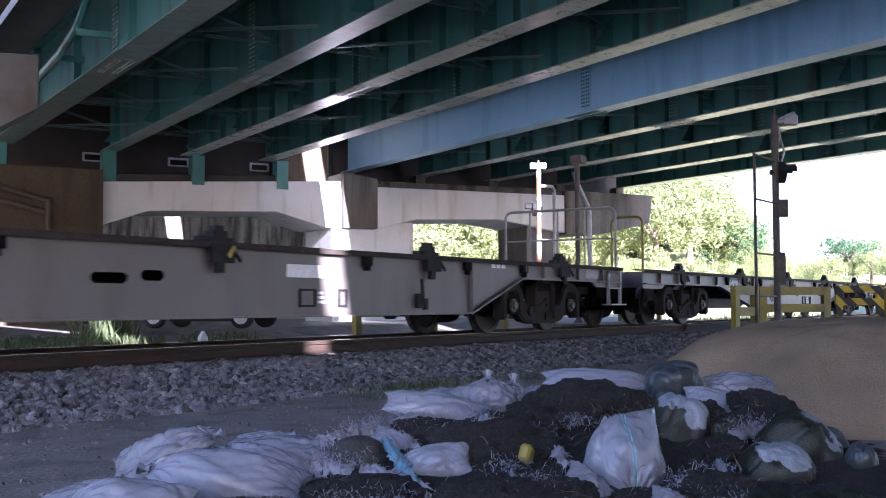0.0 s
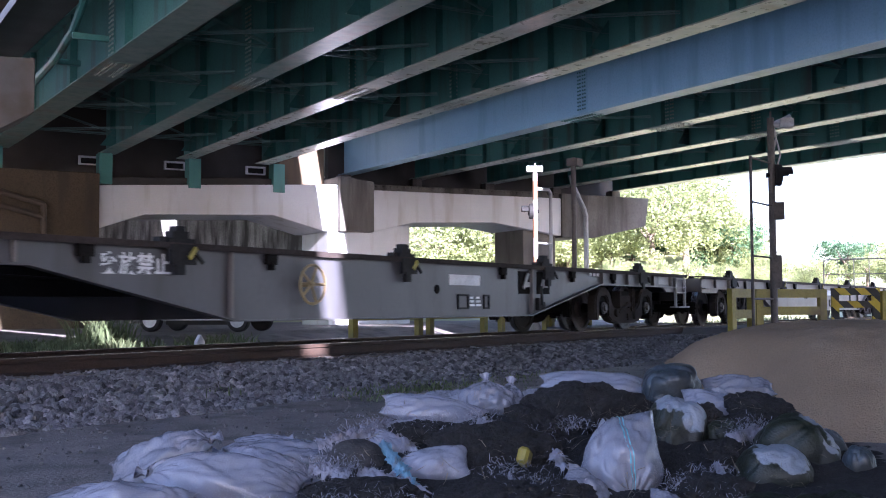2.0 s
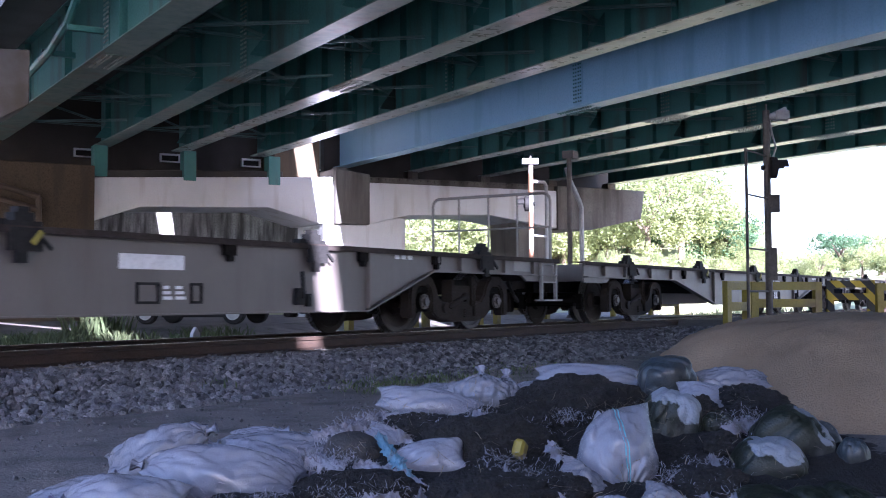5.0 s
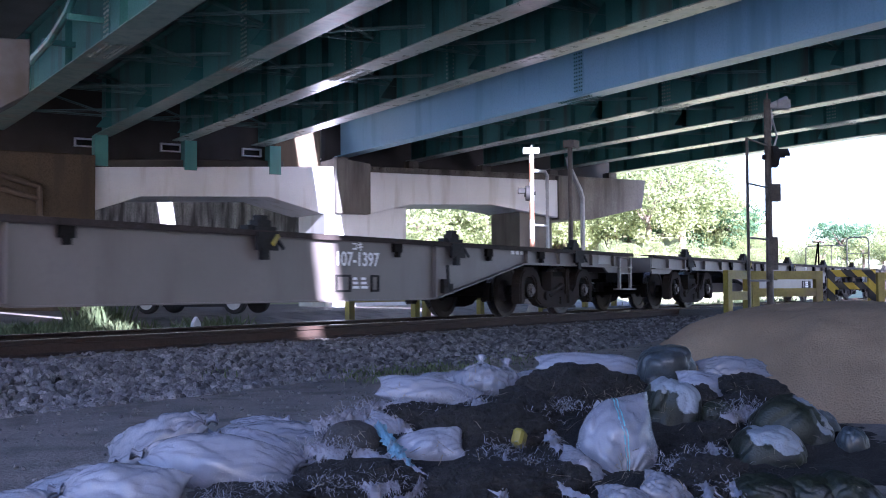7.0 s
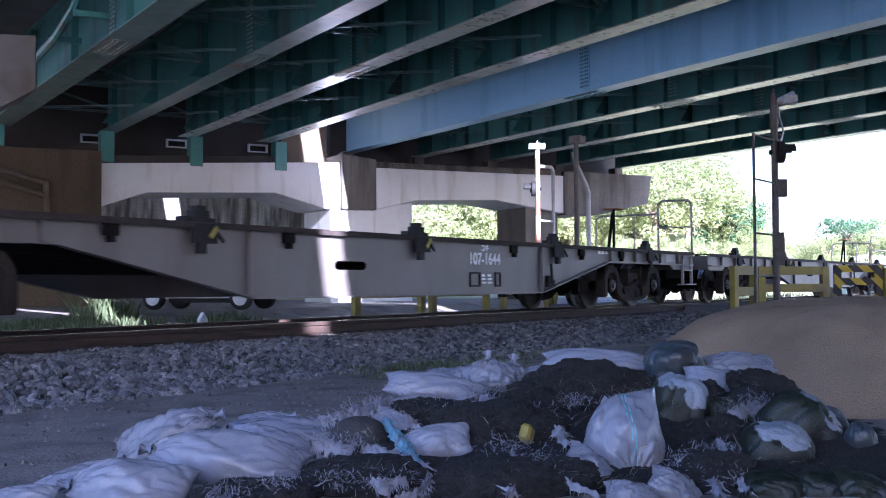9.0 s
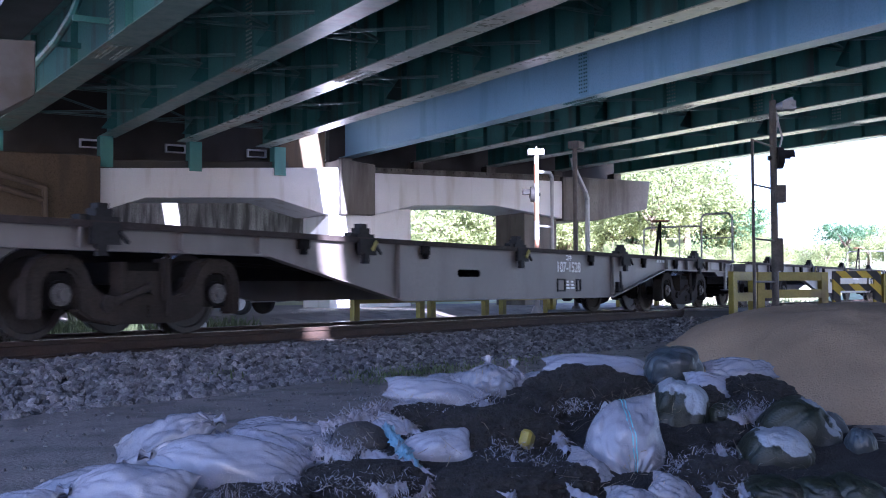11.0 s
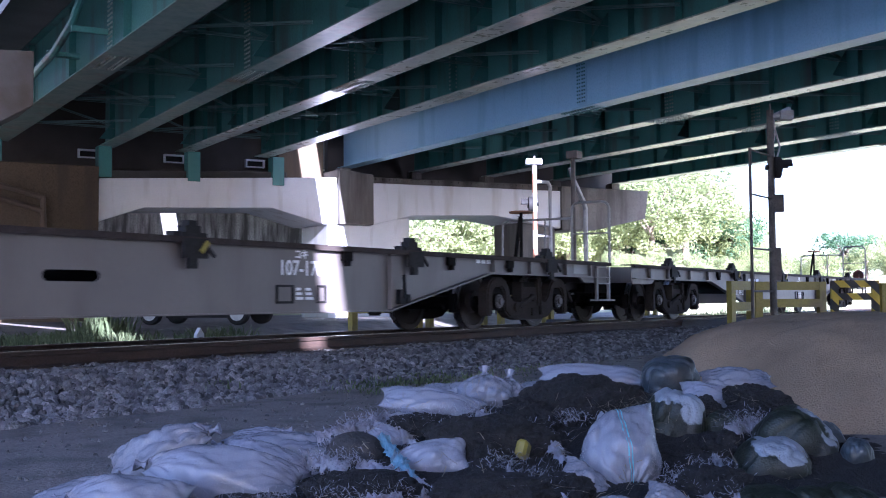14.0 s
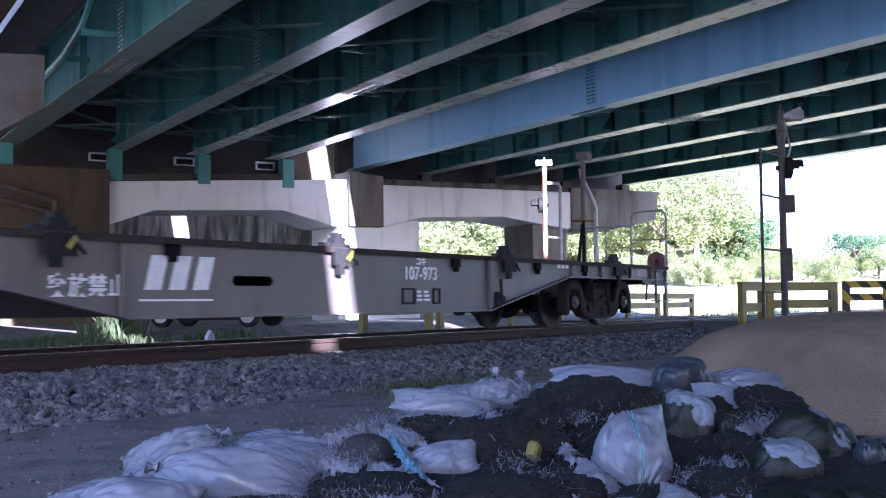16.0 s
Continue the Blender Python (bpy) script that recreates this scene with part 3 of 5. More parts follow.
def shared_meshes():
    M = {}
    bm = B()
    prism(bm, FRAME_OUT, -0.085, 0.085, "y")
    bevelled(bm, 0.022, 2)
    M["side_frame"] = mesh_of("side_frame", bm, BOGIE)
    bm = B()
    box(bm, -0.15, 0.15, -0.05, 0.09, -0.13, 0.19)
    bevelled(bm, 0.03, 2)
    rod(bm, (0, -0.09, 0), (0, 0.12, 0), 0.125, 20)
    # body near-black, so the frame's arch looks shaded inside
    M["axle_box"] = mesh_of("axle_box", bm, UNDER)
    bm = B()
    rod(bm, (0, -0.115, 0), (0, -0.088, 0), 0.098, 20)
    rod(bm, (0, -0.15, 0), (0, -0.11, 0), 0.052, 16)
    for i in range(6):
        c = (0.078 * math.cos(i * 1.047), -0.13, 0.078 * math.sin(i * 1.047))
        rod(bm, c, (c[0], -0.11, c[2]), 0.015, 6)
    M["axle_cap"] = mesh_of("axle_cap", bm, HUB)
    bm = B()
    box(bm, -0.22, 0.22, -0.08, 0.1, 0.36, 0.62)
    box(bm, -0.30, -0.24, -0.10, 0.06, 0.30, 0.70)
    box(bm, 0.20, 0.30, -0.12, 0.04, 0.34, 0.74)
    bevelled(bm, 0.02)
    rod(bm, (-0.42, -0.11, 0.33), (0.02, -0.13, 0.47), 0.035, 10)
    rod(bm, (-0.46, -0.13, 0.32), (-0.46, -0.05, 0.32), 0.075, 16)
    rod(bm, (0.05, -0.14, 0.46), (0.05, -0.05, 0.46), 0.06, 16)
    rod(bm, (0.25, -0.13, 0.20), (0.25, -0.10, 0.78), 0.028, 8)
    for k in range(4):
        box(bm, 0.02, 0.19, -0.115, -0.08, 0.28 - 0.03 * k, 0.298 - 0.03 * k)
    M["bolster_end"] = mesh_of("bolster_end", bm, BOGIE)
    bm = B()
    box(bm, -0.24, 0.24, -1.02, 1.02, 0.5, 0.7)
    box(bm, -0.35, 0.35, -0.35, 0.35, 0.66, 0.8)
    for s in (-1, 1):
        bar(bm, (-1.5, s * 0.45, 0.33), (1.5, s * 0.45, 0.33), 0.05, 0.06)
        for k in (-1.42, -0.48, 0.48, 1.42):
            box(bm, k - 0.035, k + 0.035, s * 0.56 - 0.05, s * 0.56 + 0.05, 0.25, 0.52)
            bar(bm, (k, s * 0.5, 0.45), (k * 0.9, s * 0.5, 0.8), 0.04, 0.03)
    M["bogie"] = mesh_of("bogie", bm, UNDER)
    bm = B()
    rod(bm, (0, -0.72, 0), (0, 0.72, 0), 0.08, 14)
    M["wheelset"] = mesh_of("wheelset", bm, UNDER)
    bm = B()
    ring = [(0.405, -0.045), (0.405, 0.06), (0.395, 0.065), (0.345, 0.065), (0.33, 0.05), (0.17, 0.015), (0.15, 0.09), (0.08, 0.09), (0.08, -0.09), (0.15, -0.09), (0.17, -0.02), (0.33, -0.035), (0.345, -0.06), (0.42, -0.06), (0.432, -0.05), (0.425, -0.035)]
    n = 40
    rings = [[bm.verts.new((r * math.cos(i * 2 * math.pi / n), y, r * math.sin(i * 2 * math.pi / n))) for r, y in ring] for i in range(n)]
    for i in range(n):
        A_, B_ = rings[i], rings[(i + 1) % n]
        for j in range(len(ring)):
            k = (j + 1) % len(ring)
            f = bm.faces.new((A_[j], A_[k], B_[k], B_[j]))
            f.material_index = 1 if j in (0, 14, 15) else 0
    M["wheel"] = mesh_of("wheel", bm, [WHEEL, TREAD])
    bm = B()
    box(bm, -0.17, 0.17, -0.075, 0.075, 1.045, 1.09)
    box(bm, -0.10, 0.10, -0.06, 0.06, 1.09, 1.16)
    box(bm, -0.06, 0.06, -0.05, 0.05, 1.16, 1.21)
    box(bm, -0.26, -0.16, -0.05, 0.05, 1.045, 1.10)
    bevelled(bm, 0.012)
    box(bm, -0.20, 0.12, -0.145, -0.10, 0.84, 1.03)
    box(bm, -0.14, -0.04, -0.16, -0.10, 0.74, 0.86)
    bar(bm, (0.1, -0.15, 0.95), (0.2, -0.15, 0.86), 0.025, 0.03)
    M["container_lock"] = mesh_of("container_lock", bm, BLACK)
    bm = B()
    bar(bm, (0, -0.17, 0.9), (0.09, -0.17, 1.0), 0.02, 0.045)
    M["lever"] = mesh_of("lever", bm, YELLOW)
    bm = B()
    box(bm, -0.08, 0.08, -0.05, 0.0, 0.88, 1.0)
    box(bm, -0.03, 0.03, -0.06, 0.0, 0.82, 0.9)
    M["bracket"] = mesh_of("bracket", bm, UNDER)
    bm = B()
    for a, b in (((-0.24, 0.98), (-0.24, 0.42)), ((0.24, 0.98), (0.24, 0.42))):
        bar(bm, (a[0], 0, a[1]), (b[0], 0, b[1]), 0.045, 0.045)
    box(bm, -0.3, 0.3, -0.09, 0.09, 0.40, 0.425)
    box(bm, -0.24, 0.24, -0.03, 0.03, 0.68, 0.70)
    M["step"] = mesh_of("step", bm, HANDRAIL)
    bm = B()
    bar(bm, (0, 0, 0.72), (0.3, 0, 0.72), 0.2, 0.22)
    box(bm, 0.27, 0.5, -0.13, 0.1, 0.6, 0.86)
    box(bm, 0.4, 0.55, 0.04, 0.14, 0.58, 0.88)
    box(bm, 0.27, 0.45, -0.05, 0.08, 0.84, 0.9)
    M["coupler"] = mesh_of("coupler", bm, BLACK)
    bm = B()
    pipe(bm, [Vector(p) for p in ((0, -0.35, 0.7), (0.2, -0.35, 0.5), (0.42, -0.3, 0.4), (0.55, -0.2, 0.42))], 0.03)
    M["hose"] = mesh_of("hose", bm, BLACK)
    bm = B()
    box(bm, -0.012, 0.012, -0.03, 0.027, 0.81, 1.03)
    M["rib"] = mesh_of("rib", bm, GREY)
    bm = B()
    box(bm, -0.012, 0.012, -0.03, 0.027, 0.33, 1.03)
    M["deep_rib"] = mesh_of("deep_rib", bm, GREY)
    return M


def hoop(points, r=0.02):
    bm = B()
    pipe(bm, [Vector(p) for p in points], r)
    return bm


def bowed(x0, x1, y, z0, z1, c=0.12):
    """A handrail loop: up, over with rounded corners, and down."""
    pts = [(x0, y, z0), (x0, y, z1 - c)]
    pts += [(x0 + c * (1 - math.cos(a)), y, z1 - c + c * math.sin(a)) for a in (0.52, 1.05, 1.57)]
    pts += [(x1 - c * (1 - math.cos(a)), y, z1 - c + c * math.sin(a)) for a in (1.57, 1.05, 0.52)]
    return pts + [(x1, y, z1 - c), (x1, y, z0)]


def wagon(index, M):
    wide = index in (-6, -4)
    paint = GREY_DARK if index == -5 else GREY
    t0, t1 = (4.66, 6.1) if wide else (3.15, 5.6)
    slots = [(-1.64, -1.22, .67), (-1.07, -.78, .70)] if wide else [] if index in (-3, -5) else [(-1.78, -1.18, .655)]
    labels = {-6: "grey container flat wagon with long railing and two sill slots", -4: "grey container flat wagon with long end railing, no lettering seen",
              -5: "grey container flat wagon with a handwheel on its side", 1: "grey container flat wagon with tail marker at the train's end"}
    th = thing("container_wagon", labels.get(index, "grey container flat wagon with an open deck, running empty"), "freight wagon", "wagons of the train")
    for s in (-1, 1):
        bm = B()
        sill_pieces(bm, t0, t1, slots if s < 0 else [], min(s * 1.16, s * 1.178), max(s * 1.16, s * 1.178))
        part("side_sill", bm, paint, th)
        bm = B()
        run = [(-9.65, .80), (-t1, .80), (-t0, .31), (t0, .31), (t1, .80), (9.65, .80)]
        for (xa, za), (xb, zb) in zip(run, run[1:]):
            bar(bm, (xa, s * 1.20, za - 0.008), (xb, s * 1.20, zb - 0.008), 0.11, 0.016)
        part("bottom_flange", bm, paint, th)
        bm = B()
        box(bm, -9.7, 9.7, min(s * 0.98, s * 1.25), max(s * 0.98, s * 1.25), 1.031, 1.046)
        box(bm, -9.7, 9.7, min(s * 1.235, s * 1.25), max(s * 1.235, s * 1.25), 0.985, 1.031)
        part("top_flange", bm, GREY_EDGE, th, "rust-edged top flange")
        for x in (-8.9, -8.0, -6.8, -t1 - 0.12, -t0 - 0.05, t0 + 0.05, t1 + 0.12, 6.8, 8.0, 8.9):
            part("rib", M["deep_rib" if abs(x) < t0 + 0.1 else "rib"], GREY, th, "", pose(x, s * 1.208, 0))
        for x in (-7.7, -3.85, -0.05, 3.75, 7.5):
            lock = part("container_lock", M["container_lock"], BLACK, th, "black container lock", pose(x, s * 1.12, 0, 0, 0, 0 if s < 0 else 180))
            if s < 0 and x in (-3.85, -0.05):
                part("lever", M["lever"], YELLOW, lock, "yellow lever")
        if s < 0:
            for x in (-5.0, -2.6, 2.35, 4.6, 6.2):
                part("bracket", M["bracket"], UNDER, th, "", pose(x, -1.18, 0))
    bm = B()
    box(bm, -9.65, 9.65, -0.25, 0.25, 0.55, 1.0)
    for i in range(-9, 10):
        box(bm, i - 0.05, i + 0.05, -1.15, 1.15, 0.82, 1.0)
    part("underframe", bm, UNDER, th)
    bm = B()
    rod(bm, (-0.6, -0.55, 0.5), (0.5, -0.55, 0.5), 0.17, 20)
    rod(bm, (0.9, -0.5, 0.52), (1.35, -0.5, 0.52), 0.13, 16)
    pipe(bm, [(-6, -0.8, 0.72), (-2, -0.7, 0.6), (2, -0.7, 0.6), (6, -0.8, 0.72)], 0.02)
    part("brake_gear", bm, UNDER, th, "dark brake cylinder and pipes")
    for e in (-1, 1):
        bm = B()
        box(bm, 9.65 * e - 0.03, 9.65 * e + 0.03, -1.17, 1.17, 0.72, 1.0)
        prism(bm, [(e * 8.55, 0.80), (e * 8.75, 0.70), (e * 9.65, 0.70), (e * 9.65, 0.80)], -1.18, -1.14, "y")
        part("end_sill", bm, paint, th)
        part("coupler", M["coupler"], BLACK, th, "", pose(9.66 * e, 0, 0, 0, 0, 0 if e > 0 else 180))
        part("hose", M["hose"], BLACK, th, "black brake hose", pose(9.66 * e, 0, 0, 0, 0, 0 if e > 0 else 180))
    part("step", M["step"], HANDRAIL, th, "pale steel step", pose(9.42, -1.2, 0))
    part("step", M["step"], HANDRAIL, th, "pale steel step", pose(-9.42, 1.2, 0))
    part("handrail", hoop(bowed(9.15, 9.55, -1.22, 0.74, 0.96, 0.05), 0.014), HANDRAIL, th)
    # railings across the wagon's end
    def across(y0, y1, x, z0, z1, r=0.024):
        return hoop([(x, p[0], p[2]) for p in bowed(y0, y1, 0, z0, z1)], r)
    if wide:
        part("railing", across(-1.2, 0.95, 9.5, 1.04, 2.08), HANDRAIL, th, "steel handrail across the end")
        for y in (-0.62, -0.1, 0.45):
            bm = B()
            rod(bm, (9.5, y, 1.04), (9.5, y, 2.07), 0.018, 8)
            part("railing_post", bm, HANDRAIL, th)
        bm = B()
        rod(bm, (9.5, -1.2, 1.55), (9.5, 0.95, 1.55), 0.016, 8)
        part("mid_rail", bm, HANDRAIL, th)
    elif index not in (-3, -5):
        part("railing", across(-1.2, -0.5, 9.72, 1.0, 2.1), HANDRAIL, th, "tall steel handrail hoop")
        bm = B()
        rod(bm, (9.72, -1.2, 1.56), (9.72, -0.5, 1.56), 0.014, 8)
        part("mid_rail", bm, HANDRAIL, th)
        part("railing", hoop([(9.72, -0.5, 1.84), (9.66, 0.75, 1.84), (9.66, 0.84, 1.78), (9.66, 0.86, 1.04)], 0.022), HANDRAIL, th, "low steel handrail")
        bm = B()
        rod(bm, (9.68, 0.0, 1.04), (9.68, 0.0, 1.84), 0.018, 8)
        part("railing_post", bm, HANDRAIL, th)
        bm = B()
        rod(bm, (9.5, 0.38, 1.0), (9.5, 0.38, 1.97), 0.028, 10)
        bar(bm, (9.5, 0.52, 1.02), (9.5, 0.4, 1.9), 0.05, 0.05)
        post = part("brake_post", bm, UNDER, th)
        bm = B()
        n, R = 24, 0.2
        pts = [(9.5 + R * math.cos(i * 2 * math.pi / n), 0.38 + R * math.sin(i * 2 * math.pi / n), 1.97) for i in range(n + 1)]
        pipe(bm, [Vector(p) for p in pts], 0.018, 6)
        for i in range(4):
            rod(bm, (9.5, 0.38, 1.97), pts[i * 6], 0.012, 6)
        part("brake_wheel", bm, RUSTY, post, "rusty brake handwheel")
    if index == -5:
        part("handrail", across(-1.2, -0.6, -9.7, 1.0, 2.0, 0.025), YELLOW, th, "yellow handrail hoop")
        bm = B()
        n, R = 25, 0.21
        pts = [(-2.05 + R * math.cos(i * 2 * math.pi / n), -1.32, 0.68 + R * math.sin(i * 2 * math.pi / n)) for i in range(n + 1)]
        pipe(bm, [Vector(p) for p in pts], 0.016, 6)
        for i in range(5):
            rod(bm, (-2.05, -1.3, 0.68), pts[i * 5], 0.016, 6)
        rod(bm, (-2.05, -1.33, 0.68), (-2.05, -1.17, 0.68), 0.03, 8)
        part("handwheel", bm, TAN, th, "tan painted handwheel on the side")
        # thin disc on the sill, near-black in place of the shade inside a hole
        bm = B()
        rod(bm, (0.65, -1.186, 0.66), (0.65, -1.17, 0.66), 0.06, 20)
        part("hole", bm, UNDER, th, "near-black disc painted as a shaded hole in the sill")
        # panels on the sill, near-black for the shade inside two recesses
        for x0 in (2.85, 3.42):
            bm = B()
            box(bm, x0, x0 + 0.42, -1.186, -1.178, 0.62, 0.95)
            rec = part("recess", bm, UNDER, th, "near-black panel painted as a shaded recess in the sill")
            bm = B()
            bar(bm, (x0 + 0.12, -1.2, 0.70), (x0 + 0.26, -1.2, 0.92), 0.03, 0.05)
            box(bm, x0 + 0.16, x0 + 0.3, -1.215, -1.186, 0.72, 0.79)
            bevelled(bm, 0.008)
            part("latch", bm, HANDRAIL, rec, "pale steel latch")
    # brake lever on the sill
    bm = B()
    box(bm, 3.38, 3.5, -1.24, -1.178, 0.38, 0.56)
    bar(bm, (3.45, -1.26, 0.45), (3.42, -1.26, 0.74), 0.03, 0.04)
    box(bm, 3.56, 3.63, -1.22, -1.178, 0.36, 0.5)
    part("brake_lever", bm, BLACK, th)
    # lettering and card frames
    numbers = {1: "107-973", 0: "107-170", -1: "107-1528", -2: "107-1644", -3: "107-1397"}
    if index in numbers:
        lettering("number", numbers[index], 0.225, WHITE, th, 1.57, -1.1805, 0.775, label="white painted number")
        lettering("class_mark", "\u30b3\u30ad", 0.11, WHITE, th, 1.57, -1.1805, 0.925, label="white painted class mark")
    else:
        bm = B()
        box(bm, 0.95, 1.75, -1.181, -1.178, 0.72, 0.86)
        part("number_bar", bm, WHITE, th, "faded white painted patch")
    for x0, x1 in ((1.15, 1.43), (1.83, 1.99)):
        bm = B()
        for q in ((x0, x1, .40, .425), (x0, x1, .575, .60), (x0, x0 + .025, .425, .575), (x1 - .025, x1, .425, .575)):
            box(bm, q[0], q[1], -1.195, -1.178, q[2], q[3])
        part("card_frame", bm, BLACK, th, "dark card frame")
    bm = B()
    for i, z in enumerate((.44, .49, .54)):
        for k in range(2):
            box(bm, 1.48 + k * 0.16, 1.60 + k * 0.17 - 0.02 * i, -1.181, -1.178, z, z + 0.03)
    part("data_bar", bm, WHITE, th, "small white painted marks")
    bm = B()
    for k in range(3):
        box(bm, 5.3 + k * 0.14, 5.4 + k * 0.14, -1.181, -1.178, 0.93, 0.98)
    part("data_bar", bm, WHITE, th, "small white painted marks")
    bm = B()
    box(bm, 8.35, 8.85, -1.182, -1.178, 0.84, 0.99)
    part("name_plate", bm, HANDRAIL, th, "pale worn plate")
    if index in (1, -5):
        x = -3.55 if index == 1 else -4.4
        lettering("warning", "\u7a81\u653e\u7981\u6b62", 0.21, WHITE, th, x, -1.1805, 0.58 if index == 1 else 0.82, label="white painted warning")
    if index == 1:
        bm = B()
        for x in (-2.92, -2.62, -2.32):
            prism(bm, [(x, .56), (x + .2, .56), (x + .29, .88), (x + .09, .88)], -1.182, -1.178, "y")
        box(bm, -2.98, -2.05, -1.182, -1.178, .455, .475)
        part("emblem", bm, WHITE, th, "white slanted emblem of plain blocks")
        bm = B()
        rod(bm, (9.80, -0.95, 1.16), (9.92, -0.95, 1.16), 0.17, 24)
        rod(bm, (9.92, -0.95, 1.16), (9.95, -0.95, 1.16), 0.13, 24)
        box(bm, 9.66, 9.82, -0.99, -0.91, 0.95, 1.2)
        part("tail_marker", bm, TAIL, th, "dark red round tail marker")
        bm = B()
        for y in (-1.15, -0.75):
            pipe(bm, [Vector((9.75, y, 1.0)), Vector((9.85, y, 0.7)), Vector((9.8, y, 0.42))], 0.02)
        part("hose", bm, BLACK, th, "hanging brake hose")
    wheels = []
    for e in (-1, 1):
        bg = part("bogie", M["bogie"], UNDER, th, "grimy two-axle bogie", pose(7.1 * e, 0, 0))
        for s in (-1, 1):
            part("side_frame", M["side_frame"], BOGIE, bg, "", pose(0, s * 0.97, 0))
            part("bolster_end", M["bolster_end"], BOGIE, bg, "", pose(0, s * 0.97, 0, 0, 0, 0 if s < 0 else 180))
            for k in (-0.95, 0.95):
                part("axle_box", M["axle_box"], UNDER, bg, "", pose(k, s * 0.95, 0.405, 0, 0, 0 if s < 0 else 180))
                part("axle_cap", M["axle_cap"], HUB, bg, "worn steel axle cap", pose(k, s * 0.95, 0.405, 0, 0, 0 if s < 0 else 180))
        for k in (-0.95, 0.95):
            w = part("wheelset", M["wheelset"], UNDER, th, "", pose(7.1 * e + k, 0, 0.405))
            for s in (-1, 1):
                part("wheel", M["wheel"], WHEEL, w, "steel wheel with a bright tread", pose(0, s * 0.56, 0, 0, 0, 180 if s < 0 else 0) @ pose(0, 0, 0), smooth=False)
            wheels.append((w, 7.1 * e + k))
    return th, wheels


WAGONS = []


def train():
    M = shared_meshes()
    for k in range(-6, 2):
        WAGONS.append((k, *wagon(k, M)))


# ---------------------------------------------------------------- bags in a pile
def near(lat, dep, z):
    """A place by the pile's own axes: lat across it, dep away from its foot."""
    a = radians(57.8)
    return Vector((dep * math.sin(a) + lat * math.cos(a), -8.93 + dep * math.cos(a) - lat * math.sin(a), z))


BAG_LOOK = {"PALE": "white woven plastic sandbag, wrinkled and faded", "SHINY": "grey-white crumpled plastic sandbag with a shiny face", "TIED": "grey plastic sandbag gathered and tied at its top",
            "STRIPED": "white woven sandbag with two blue-green stripes", "MOSSY": "old sandbag, pale on top and green with moss below",
            "MOSS": "old sandbag wholly grown over with dark green moss", "SOIL": "rotted sandbag of dark soil with torn fibres", "CLAY": "smooth lump of grey clay out of a torn bag", "TEALBAG": "dark teal plastic sandbag, tightly filled"}
PLACED = itertools.count(1)


def stand(lat, dep, z, tilt, roll):
    return Matrix.Translation(near(lat, dep, z)) @ pose(0, 0, 0, 0, 0, -57.8) @ pose(0, 0, 0, 0, roll, 0) @ pose(0, 0, 0, tilt, 0, 0)


